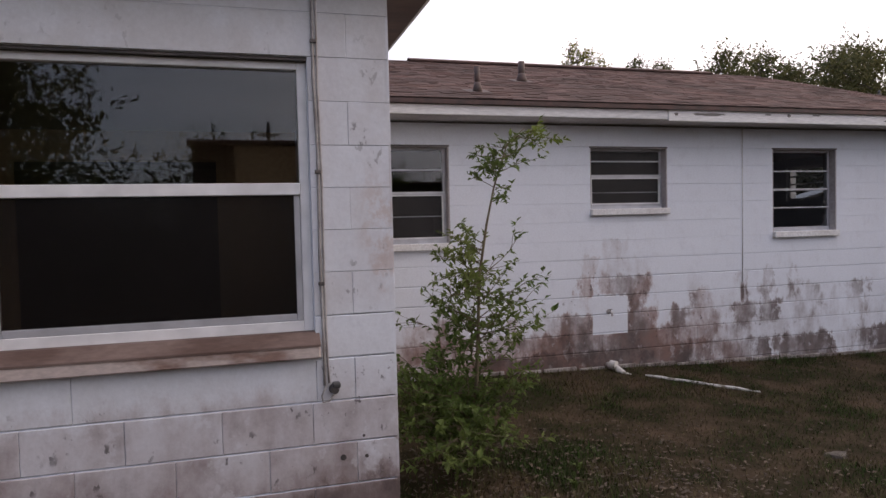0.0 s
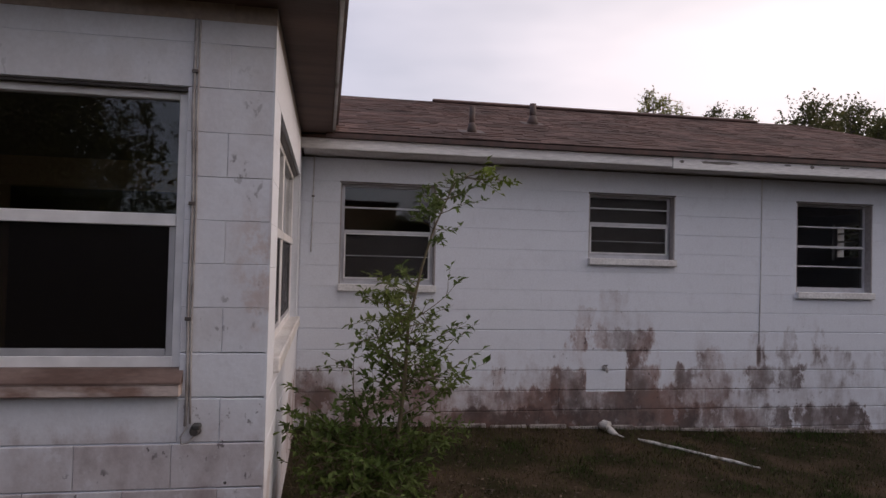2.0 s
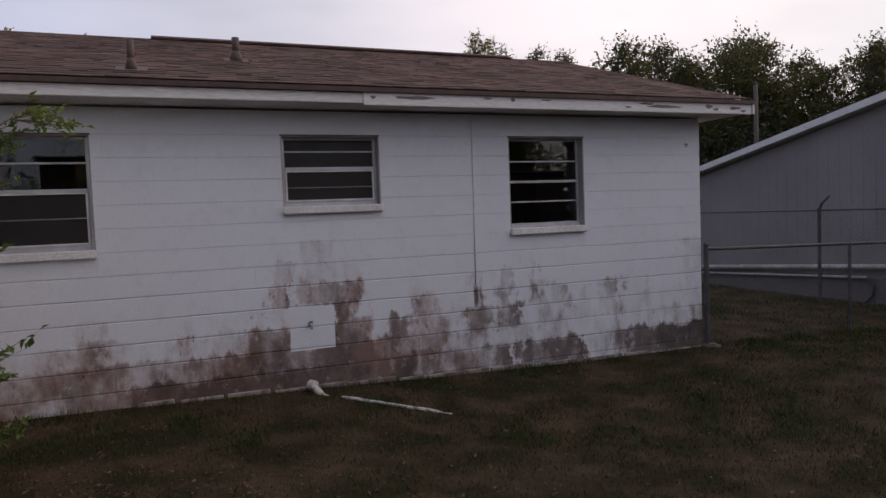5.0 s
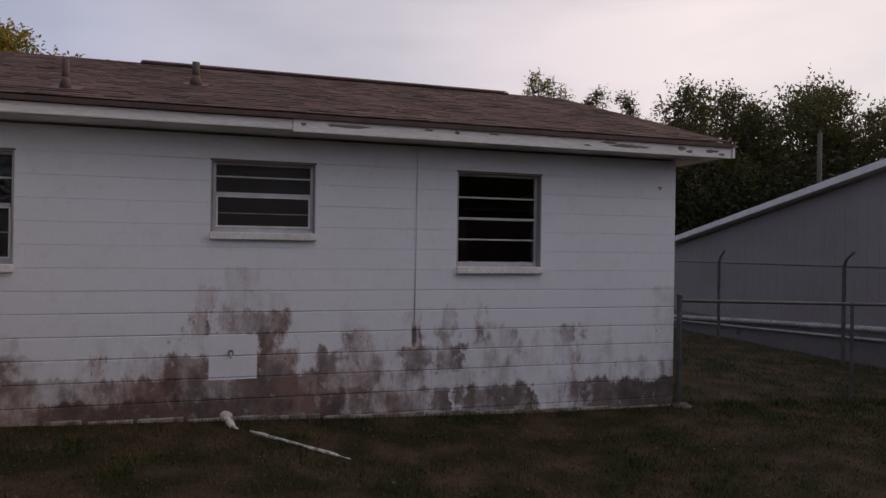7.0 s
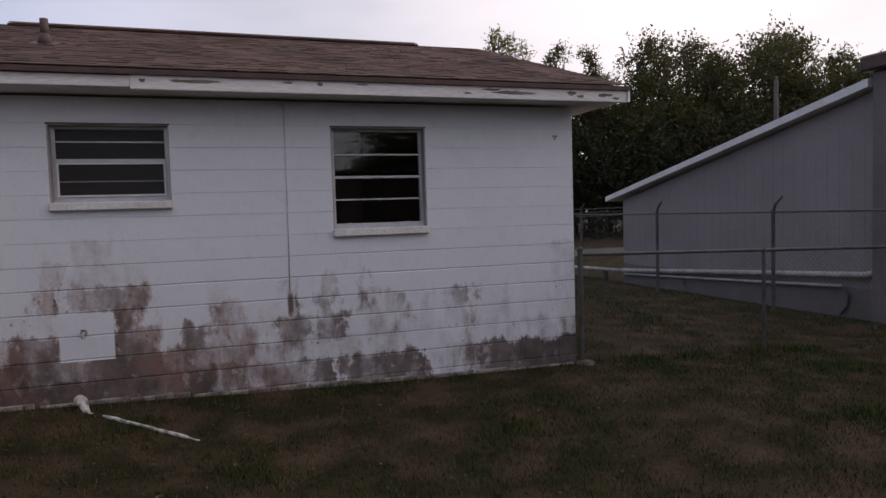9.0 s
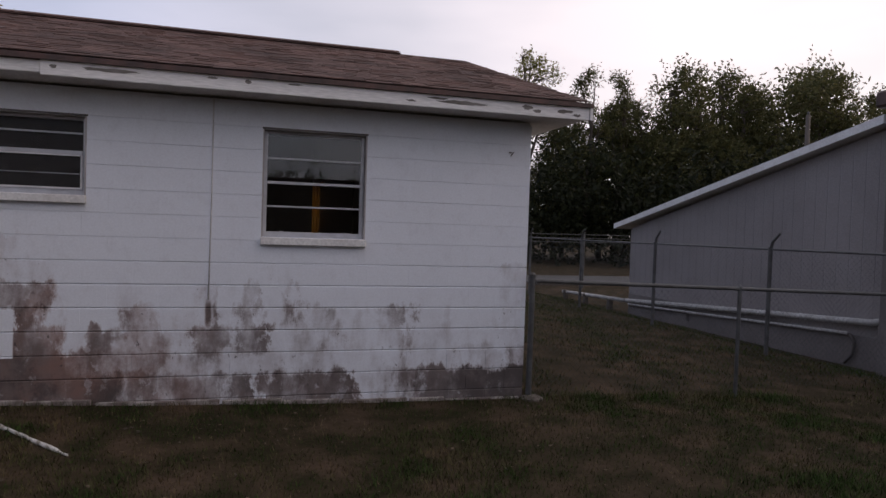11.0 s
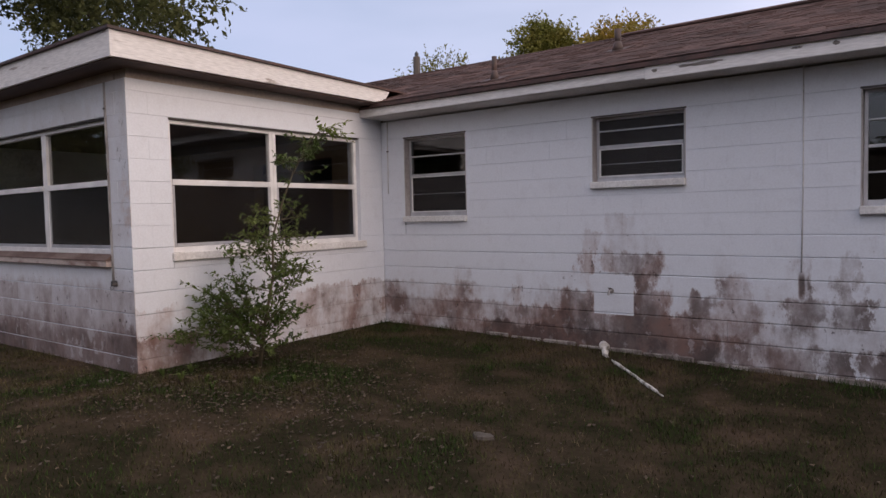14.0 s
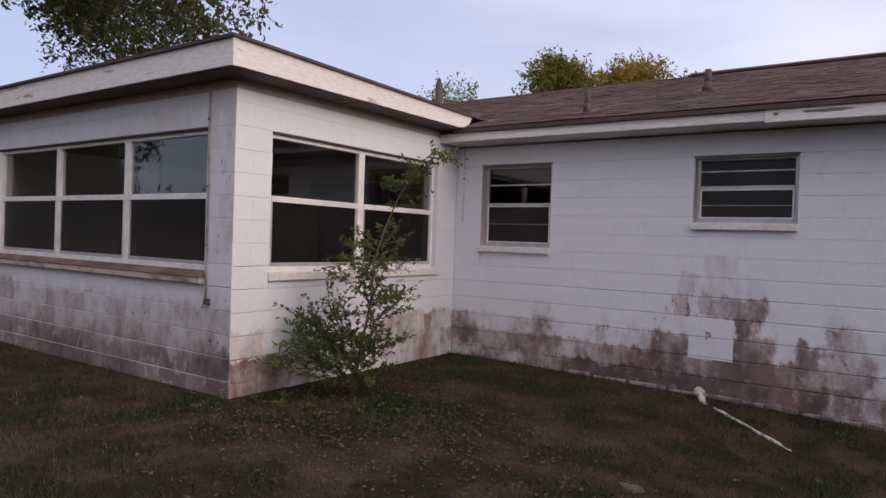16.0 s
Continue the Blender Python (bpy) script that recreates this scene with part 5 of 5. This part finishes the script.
def build_tree(at, height, radius, low, clumps, per, size, material, label, seed, name="tree", spread=0.28, group="", skirt=0.0):
    """A tapered trunk with limbs out to its clumps of leaves; uneven outline with gaps."""
    rng = random.Random(seed)
    t = thing(name, at, label, "tree", group)
    at = Vector(at)
    lean = Vector((rng.uniform(-0.06, 0.06), rng.uniform(-0.06, 0.06), 1))
    fork = at + lean * height * 0.42
    trunk = Shape().tube([at - Vector((0, 0, 0.2)), at + lean * height * 0.12, at + lean * height * 0.28, fork, at + lean * height * 0.7, at + lean * height * 0.92],
                         [height * 0.022, height * 0.017, height * 0.014, height * 0.011, height * 0.006, height * 0.002], 10)
    hang(t, "trunk", trunk, BARK, smooth=True)
    limbs, centres, spreads, counts = Shape(), [], [], []
    forks = []
    n_main = max(5, clumps // 12)
    for k in range(n_main):
        a, f = 2.4 * k + rng.uniform(-0.4, 0.4), (k + 0.5) / n_main
        h = low + (1 - low) * (0.15 + 0.75 * f)
        wide = radius * (math.sin(math.pi * (0.18 + 0.78 * f)) ** 0.7) * rng.uniform(0.55, 0.85)
        root = at + lean * height * max(0.16, h - rng.uniform(0.18, 0.34))
        tip = at + Vector((math.cos(a) * wide, math.sin(a) * wide, height * h))
        if skirt:
            root.z = max(root.z, at.z + height * 0.62)
        if skirt and tip.y < at.y + 5.0 + 0.6 * max(0.0, at.x + 4.0 - tip.x):
            root.z, tip.z = max(root.z, at.z + height * 0.73), max(tip.z, at.z + height * low + skirt * 1.2)
        line = [root.lerp(tip, q) + Vector((rng.uniform(-1, 1), rng.uniform(-1, 1), 1.6 * math.sin(math.pi * q))) * (radius * 0.05 if 0 < q < 1 else 0) for q in (0, 0.25, 0.5, 0.75, 1)]
        limbs.tube(line, [height * z for z in (0.010, 0.008, 0.006, 0.004, 0.0015)], 6, caps=False)
        forks += line[1:]
    for k in range(clumps):
        a, f = rng.uniform(0, 2 * math.pi), rng.random()
        h = low + (1 - low) * f
        wide = radius * (math.sin(math.pi * (0.18 + 0.78 * f)) ** 0.7) * rng.uniform(0.35, 1.08)
        wide *= 0.90 + 0.22 * math.sin(2 * a + seed) + 0.14 * math.sin(5 * a + 2 * seed + 7 * f)
        h -= 0.15 * f * (1 - low) * (1 + math.sin(3 * a + 1.7 * seed)) * min(1, wide / (0.3 * radius))
        c = at + Vector((math.cos(a) * wide, math.sin(a) * wide, height * h))
        rim = at.y + 5.0 + 0.6 * max(0.0, at.x + 4.0 - c.x)      # the crown is lifted on the side of the lawn and the street
        if skirt and c.y < rim and c.z < at.z + height * low + skirt * min(1, (rim - c.y) / 3.0):
            continue
        root = min(forks, key=lambda p: (p - c).length + 0.6 * max(0, p.z - c.z))
        mid = root.lerp(c, 0.5) + Vector((rng.uniform(-1, 1), rng.uniform(-1, 1), rng.uniform(-1, 1))) * (root - c).length * 0.12
        limbs.tube([root, mid, c], [height * 0.0035, height * 0.0022, height * 0.0008], 5, caps=False)
        sc = radius * spread * rng.uniform(0.5, 1.3)
        centres.append(tuple(c)), spreads.append((sc, sc, sc * 0.62)), counts.append(int(per * rng.uniform(0.5, 1.4)))
        for _ in range(3):
            centres.append(tuple(c + Vector((rng.uniform(-1, 1), rng.uniform(-1, 1), rng.uniform(-0.7, 0.7))) * sc * 1.9))
            spreads.append((sc * 0.5, sc * 0.5, sc * 0.36)), counts.append(int(per * 0.25))
    tagged(hang(t, "branchwork", limbs, BARK), kind="stuff")
    hang(t, "crown", leaf_cloud(centres, spreads, counts, size, seed), material)
    return t


# green leaf yellowed to carry some of the low sunlight
LEAF_MID = leaf("mid_green_leaf", (0.135, 0.145, 0.034), (0.23, 0.205, 0.050))
# the oak over the sunroom roof
build_tree((-19.9, 6.0, 0.1), 16.2, 11.8, 0.34, 560, 360, 0.098, LEAF_OAK, "large dark live oak spreading over the roofs", 21, "oak_tree", 0.072, "", 6.4)
# trees behind the house
build_tree((-10.2, 32.5, -0.2), 11.2, 2.9, 0.40, 120, 430, 0.10, LEAF_MID, "broad green tree rising behind the roof", 31, "tree", 0.2)
build_tree((-6.6, 34.0, -0.2), 11.0, 2.9, 0.40, 120, 430, 0.10, LEAF_SUNLIT, "tree rising behind the roof, leaves coloured golden for low sun", 32, "tree", 0.2)
build_tree((-1.5, 38.0, -0.2), 10.9, 2.8, 0.35, 22, 160, 0.09, LEAF_SUNLIT, "thin tree top behind the roof, coloured golden for low sun", 33, "tree", 0.2)
build_tree((-18.5, 34.0, -0.2), 10.7, 4.4, 0.35, 34, 320, 0.10, LEAF_MID, "green tree behind the roof", 34, "tree", 0.2)
# the wood beyond the road
tall_kind = build_tree((29.6, 56.5, -1.0), 19.5, 2.3, 0.60, 46, 70, 0.11, LEAF_MID, "tall thin-crowned tree standing above the wood", 41, "tree", 0.11, "wood edge trees")
slim_kind = build_tree((34.0, 54.0, -1.0), 17.2, 2.3, 0.42, 46, 110, 0.12, LEAF_WOOD, "slim dark tree at the edge of the wood", 42, "tree", 0.12, "wood edge trees")
wide_kind = build_tree((44.0, 54.0, -1.0), 17.6, 5.8, 0.14, 125, 125, 0.175, LEAF_WOOD, "broad dark tree at the edge of the wood", 43, "tree", 0.125, "wood edge trees")
full_kind = build_tree((56.0, 50.0, -1.0), 17.7, 6.0, 0.12, 130, 125, 0.175, LEAF_WOOD, "broad dark tree at the edge of the wood", 44, "tree", 0.12, "wood edge trees")
rngt = random.Random(8)
for kind, spots in ((slim_kind, ((38.0, 55.5, 1.02), (26.5, 60.0, 0.85), (41.0, 57.0, 0.9))),
                    (wide_kind, ((39.0, 60.0, 0.80), (49.5, 52.0, 0.9), (36.0, 62.0, 0.72), (64.0, 43.0, 0.93), (73.0, 34.0, 0.93), (82.0, 20.0, 0.9), (31.0, 66.0, 0.6), (23.0, 66.0, 0.55), (28.5, 58.5, 0.66), (33.0, 57.5, 0.70), (24.5, 60.5, 0.60), (52.0, 58.0, 1.06), (43.0, 62.0, 0.9), (57.0, 60.0, 0.98), (65.0, 52.0, 0.95))),
                    (full_kind, ((46.5, 59.0, 0.92), (61.0, 47.0, 0.84), (68.0, 40.0, 0.90), (78.0, 27.0, 0.85), (86.0, 8.0, 0.9), (60.0, 56.0, 1.12), (70.0, 48.0, 0.98)))):
    for sx, sy, sc in spots:
        copy_thing(kind, pose(sx, sy, -1.0, 0, 0, rngt.uniform(0, 360)) @ Matrix.Scale(sc, 4))
# undergrowth that closes the wood, its shade put into the leaf colour
r = random.Random(77)
cs, ss, ns = [], [], []
for k in range(240):
    f = k / 239
    a = radians(2 + 92 * f)
    dist = r.uniform(52, 62)
    cs.append((6 + dist * math.sin(a), dist * math.cos(a), r.uniform(0.0, 6.5)))
    ss.append((1.9, 1.9, 1.5)), ns.append(230)
tagged(part("undergrowth", leaf_cloud(cs, ss, ns, 0.26, 5), LEAF_SHADED), "dense undergrowth below the wood's edge, leaves darkened for shade", "undergrowth", kind="stuff")
# what stands behind the camera and shows in the glass
build_tree((-11.2, -15.0, 0.0), 14.0, 5.8, 0.14, 170, 760, 0.095, LEAF_OAK, "large dark tree mirrored in the sunroom glass", 51, "tree", 0.2)
build_tree((-20.5, -4.8, 0.0), 12.0, 3.8, 0.24, 90, 600, 0.085, LEAF_OAK, "dark tree mirrored in the sunroom glass", 52, "tree", 0.2)
build_tree((17.0, -21.0, 0.0), 11.0, 5.0, 0.22, 100, 420, 0.11, LEAF_OAK, "dark tree standing behind the neighbouring building", 53, "tree", 0.2)
nb = thing("rear_building", (7.0, -13.0, 0.0), "low tan building with a dark flat roof edge", "building")
hang(nb, "wall", Shape().box((-0.2, -20.0, -0.3), (3.6, -12.6, 4.02), 0.02), TAN)
hang(nb, "long_wall", Shape().box((3.61, -20.0, -0.3), (19.0, -12.7, 3.30), 0.02), SHADED_RENDER, "brown wall, colour darkened as a shaded face")
hang(nb, "long_roof", Shape().box((3.71, -20.1, 3.30), (19.1, -12.5, 3.42), 0.03), DRIP)
hang(nb, "side_wall", Shape().box((-1.3, -19.9, -0.3), (-0.21, -12.9, 4.02), 0.02), SHADED_RENDER, "brown recessed bay, colour darkened as a shaded face")
hang(nb, "roof", Shape().box((-1.4, -20.1, 4.02), (3.70, -12.5, 4.14), 0.03), DRIP)
hang(nb, "dark_doorway", Shape().box((-1.0, -12.95, 0.0), (-0.35, -12.885, 2.2), 0.01), DARK_METAL)
cs, ss, ns = [], [], []
for k in range(220):
    a = radians(100 + 190 * k / 219)
    dist = r.uniform(27, 34)
    cs.append((3 + dist * math.sin(a), dist * math.cos(a), r.uniform(0.2, 3.8 if a < radians(182) else 5.6 if a < radians(218) else 2.2)))
    ss.append((1.6, 1.6, 1.0)), ns.append(640)
tagged(part("hedge", leaf_cloud(cs, ss, ns, 0.13, 6), LEAF_OAK), "far dark belt of bushes behind the lawn", "hedge", kind="stuff")


# ---- lawn ----
def lawn(seed, x0, x1, y0, y1, count, tall, width, flat=1.0):
    r = np.random.RandomState(seed)
    s = Shape()
    for x, y, a, h, k in zip(r.uniform(x0, x1, count).tolist(), r.uniform(y0, y1, count).tolist(), r.uniform(0, 6.283, count).tolist(), r.uniform(0.4, 1.0, count).tolist(), r.uniform(0, 1, count).tolist()):
        patch = (noise.noise(Vector((x * 0.75, y * 0.75, 3.0))) if flat == 1.0 else -0.1 - noise.noise(Vector((x * 0.75, y * 0.75, 3.0)))) + 0.5 * noise.noise(Vector((x * 2.4, y * 2.4, 7.0)))
        bare = noise.noise(Vector((x * 0.55, y * 0.8, 11.0)))
        if k > 0.62 + 0.75 * patch - (0.25 * max(0.0, bare) if flat == 1.0 else 0.0) or (y > WALL_Y - 0.02 and x < WALL_X1 + 0.05) or (x < WING_X + 0.02 and y > WING_Y - 0.02) or (x > GX - 0.1 and y < 18.6):
            continue
        z = ground_z(x, y) - 0.012
        hh = tall * h * (0.75 + 0.5 * max(0, patch)) * (1.5 if y > WALL_Y - 0.25 and h > 0.7 else 1)
        dx, dy = math.cos(a), math.sin(a)
        lean = (0.35 + 0.7 * k) * flat
        o = len(s.v)
        s.v += [(x - dy * width, y + dx * width, z), (x + dy * width, y - dx * width, z), (x + dx * hh * lean, y + dy * hh * lean, z + hh)]
        s.f.append((o, o + 1, o + 2))
    return s


tagged(part("lawn_grass", lawn(1, -4.5, 14.0, 1.0, 6.65, 310000, 0.070, 0.0040), GRASS), "short patchy lawn grass, green near the wall", "grass", kind="stuff")
tagged(part("dry_grass", lawn(4, -4.5, 14.0, 1.0, 6.6, 60000, 0.060, 0.0040, 1.5), STRAW), "pale dry grass blades among the lawn", "grass", kind="stuff")
tagged(part("far_grass", lawn(2, 8.6, 17.2, 0.0, 24.0, 130000, 0.065, 0.0065), GRASS), "rough grass by the fence", "grass", kind="stuff")
r = np.random.RandomState(9)
lit = Shape()
nl = 3600
lx = np.concatenate([r.uniform(-3, 11, 1000), r.normal(1.9, 1.0, nl - 1000)])
ly = np.concatenate([r.uniform(1.5, 6.5, 1000), r.normal(3.6, 0.8, nl - 1000)])
for x, y, a, sz, b in zip(lx.tolist(), ly.tolist(), r.uniform(0, 6.28, nl).tolist(), r.uniform(0.008, 0.024, nl).tolist(), r.uniform(-0.5, 0.5, nl).tolist()):
    if y > WALL_Y - 0.15:
        continue
    if x < WING_X + 0.05 and y > WING_Y - 0.05:
        continue
    z = ground_z(x, y) + 0.018
    c, q = math.cos(a), math.sin(a)
    lit.add([(x - c * sz, y - q * sz, z), (x - q * sz * 0.45, y + c * sz * 0.45, z + b * sz), (x + c * sz, y + q * sz, z + sz * 0.3), (x + q * sz * 0.45, y - c * sz * 0.45, z - b * sz * 0.3)], [(0, 1, 2, 3)])
tagged(part("leaf_litter", lit, LITTER), "scattered dry leaves on the lawn", "leaf litter", kind="stuff")


def weed(x, y, tall, seed):
    """A low tuft of broad blades."""
    rr = random.Random(seed)
    z = ground_z(x, y)
    w = thing("weed", (x, y, z), "low yellow-green weed growing in the thin lawn", "weed", "weeds in the lawn")
    s = Shape()
    for k in range(rr.randint(9, 15)):
        a, lean, h = rr.uniform(0, 6.283), rr.uniform(0.3, 1.0), tall * rr.uniform(0.6, 1.0)
        d, q, wd = Vector((math.cos(a), math.sin(a), 0)), Vector((-math.sin(a), math.cos(a), 0)), rr.uniform(0.008, 0.014)
        p0, p1, p2 = Vector((x, y, z - 0.01)), Vector((x, y, z + h * 0.7)) + d * h * lean * 0.4, Vector((x, y, z + h * (1 - 0.35 * lean))) + d * h * lean
        s.add([p0 - q * wd * 0.4, p0 + q * wd * 0.4, p1 + q * wd, p1 - q * wd, p2], [(0, 1, 2, 3), (3, 2, 4)])
    hang(w, "leaves", s, LEAF_SHRUB)


for i, (wx_, wy_, wt) in enumerate(((1.30, 3.28, 0.13), (1.52, 3.38, 0.10), (1.12, 3.50, 0.12), (1.72, 3.30, 0.09), (0.98, 3.30, 0.10), (1.88, 3.62, 0.09), (2.05, 3.9, 0.08))):
    weed(wx_, wy_, wt, 40 + i)


def flat_stone(x, y, a, c, seed):
    rr = random.Random(seed)
    z = ground_z(x, y)
    n = 11
    ring = [(x + a * math.cos(6.283 * k / n) * rr.uniform(0.7, 1.1), y + c * math.sin(6.283 * k / n) * rr.uniform(0.7, 1.1)) for k in range(n)]
    s = Shape()
    s.v = [(px, py, z - 0.02) for px, py in ring] + [(x + (px - x) * 0.85, y + (py - y) * 0.85, z + 0.012 + rr.uniform(0, 0.010)) for px, py in ring]
    s.f = [(k, (k + 1) % n, n + (k + 1) % n, n + k) for k in range(n)] + [tuple(n + k for k in range(n))]
    st = thing("flat_stone", (x, y, z), "pale flat stone sunk in the lawn", "stone", "stones in the lawn")
    hang(st, "slab", s, STONE)


for i, (sx, sy, sa, sc) in enumerate(((4.05, 3.83, 0.10, 0.07), (0.74, 2.89, 0.06, 0.05))):
    flat_stone(sx, sy, sa, sc, i)


# ---- added orange cloth in a rear opening, for the orange glow in the glass ----
cur = thing("curtain", (7.05, 13.86, 2.5), "added orange cloth standing in for an orange glow in the glass", "curtain")
fold = Shape()
nf = 24
for k in range(nf + 1):
    f = k / nf
    x = 6.915 + 0.35 * f
    fold.v += [(x, 13.84 + 0.03 * math.sin(k * 1.4), 2.47), (x + 0.02 * (1 - f), 13.84 + 0.03 * math.sin(k * 1.4 + 0.3), 1.38)]
fold.f = [(2 * k, 2 * k + 1, 2 * k + 3, 2 * k + 2) for k in range(nf)]
hang(cur, "cloth", fold, ORANGE_CLOTH)
hang(cur, "rod", Shape().tube([(6.88, 13.84, 2.48), (7.31, 13.84, 2.48)], 0.012, 8), DARK_METAL)

# ---- pieces of walls and roofs ----
PIECES = {}


def block_mesh(w, h, cv, ch):
    """A block's painted face: w by h, with worn edges (cv at its ends, ch along its beds)."""
    key = (round(w, 3), round(h, 3), cv, ch)
    if key not in PIECES:
        d = FACE
        s = Shape()
        s.add([(0, 0, 0), (w, 0, 0), (w, 0, h), (0, 0, h),
               (0, -d + ch, 0), (w, -d + ch, 0), (w, -d + ch, h), (0, -d + ch, h),
               (cv, -d, ch), (w - cv, -d, ch), (w - cv, -d, h - ch), (cv, -d, h - ch)],
              [(0, 1, 5, 4), (1, 2, 6, 5), (2, 3, 7, 6), (3, 0, 4, 7), (4, 5, 9, 8), (5, 6, 10, 9), (6, 7, 11, 10), (7, 4, 8, 11), (8, 9, 10, 11)])
        PIECES[key] = s.mesh("block", BLOCK)
    return PIECES[key]


def lay_blocks(wall, along, face, u_from, u_to, u_corner, holes, gap, cv, ch, z_top, band=None, rise=0.0):
    """Running bond from the corner, cut round the openings."""
    rng = random.Random(len(wall.name))
    for k in range(-2, 14):
        z1 = min(T - k * C, z_top) if k < 0 else T - k * C + rise * min(1.0, max(0.0, (k - 2) / 3))
        z0 = T - (k + 1) * C + rise * min(1.0, max(0.0, (k - 1) / 3))
        if z1 - z0 < 0.03:
            continue
        shift = 0.2032 if k % 2 else 0.0
        u = u_corner + shift if u_corner <= u_from else u_corner - shift
        step = 2.0 if k < 0 else 0.4064       # cast lintels above the window heads
        edges = sorted({u_from, u_to} | {round(u + step * j, 4) for j in range(-40, 40) if u_from + 0.03 < u + step * j < u_to - 0.03})
        top = z1
        if band and z0 < band[1] < z1:
            edges = sorted({band[0], *[e for e in edges if e > band[0]]})
        elif band and z1 < band[1] < z1 + C:
            edges = sorted({band[0], *[e for e in edges if e > band[0]], *[u_from + 1.22 * j for j in range(9) if u_from + 1.22 * j < band[0] - 0.1]})
            top = band[1]
        for a, c in zip(edges, edges[1:]):
            rects = [(a, c, z0, top if band and c <= band[0] + 1e-4 else z1)]
            for h in holes:
                rects = cut(rects, (h[0], h[1], h[2] - 0.072, h[3]))
            for p, q, r, s in rects:
                if q - p < 0.02 or s - r < 0.02:
                    continue
                bed = ch if z0 < 1.25 else ch * 0.32
                ends = 0.0022 if z0 < 0.5 and gap < 0.001 and rng.random() < 0.45 else cv
                me = block_mesh(q - p - gap, s - r - (0.005 if z0 < 1.25 else 0.0019), ends, bed)
                ob = new("block", me)
                proud = rng.uniform(-0.0004, 0.0004) * (3 if gap > 0.001 else 1)
                if along == "x":
                    ob.matrix_world = pose(p + gap / 2, face + FACE + proud, r + 0.0025)
                else:
                    ob.matrix_world = pose(face - FACE + proud, p + gap / 2, r + 0.0025, 0, 0, 90)
                ob.parent = wall


lay_blocks(wall_south, "x", WALL_Y, WING_X + 0.004, WALL_X1, WALL_X1, OPEN_MAIN, 0.0001, 0.0002, 0.0060, 2.78)
lay_blocks(wall_wing_east, "y", WING_X, WING_Y, WALL_Y - 0.004, WING_Y, OPEN_E, 0.0002, 0.0003, 0.0026, 2.86)
lay_blocks(wall_wing_south, "x", WING_Y, WING_WEST, WING_X, WING_X, OPEN_S, 0.0012, 0.0016, 0.0046, 2.86, (0.345, 1.198), 0.016)


def shingle_rows():
    """Overlapping tabs, row by row up the slope: the lowest rows as pieces, the rest joined."""
    rng = random.Random(3)
    lean = math.atan(SLOPE)
    tabs = {}
    rest = Shape()
    expo, n_rows = 0.142, 31
    for r in range(n_rows):
        y, z = EAVE_Y + r * expo * math.cos(lean), EAVE_Z + r * expo * math.sin(lean)
        x = -5.2 + rng.uniform(0, 0.3)
        while x < ROOF_X1 - 0.02:
            w = rng.choice((0.09, 0.13, 0.18, 0.24))
            x1 = min(x + w, ROOF_X1)
            lift = rng.choice((0.004, 0.006, 0.010))
            if x1 - x > 0.03:
                near = r < 5 and 1.0 < x < 9.2 and len(house_roof.children) < 305
                key = (round(x1 - x, 2), lift)
                if near and key not in tabs:
                    s, ww = Shape(), x1 - x - 0.004
                    s.add([(0, 0, 0), (ww, 0, 0), (ww, expo * 1.15, 0.0), (0, expo * 1.15, 0.0), (0, 0, lift), (ww, 0, lift), (ww, expo * 1.15, 0.001), (0, expo * 1.15, 0.001)],
                          [(0, 1, 5, 4), (1, 2, 6, 5), (3, 0, 4, 7), (4, 5, 6, 7)])
                    tabs[key] = s.mesh("shingle", SHINGLE)
                if near:
                    ob = new("shingle", tabs[key])
                    ob.matrix_world = pose(x, y, z, math.degrees(lean), 0, 0)
                    ob.parent = house_roof
                else:
                    dy, dz, up = expo * 1.15 * math.cos(lean), expo * 1.15 * math.sin(lean), lift / math.cos(lean)
                    rest.add([(x, y, z), (x1 - 0.004, y, z), (x1 - 0.004, y, z + up), (x, y, z + up), (x1 - 0.004, y + dy, z + dz + 0.001), (x, y + dy, z + dz + 0.001)],
                             [(0, 1, 2, 3), (3, 2, 4, 5), (1, 4, 2), (0, 3, 5)])
            x = x1
    ob = part("shingles", rest, SHINGLE, house_roof)
    tagged(ob, kind="stuff")


shingle_rows()
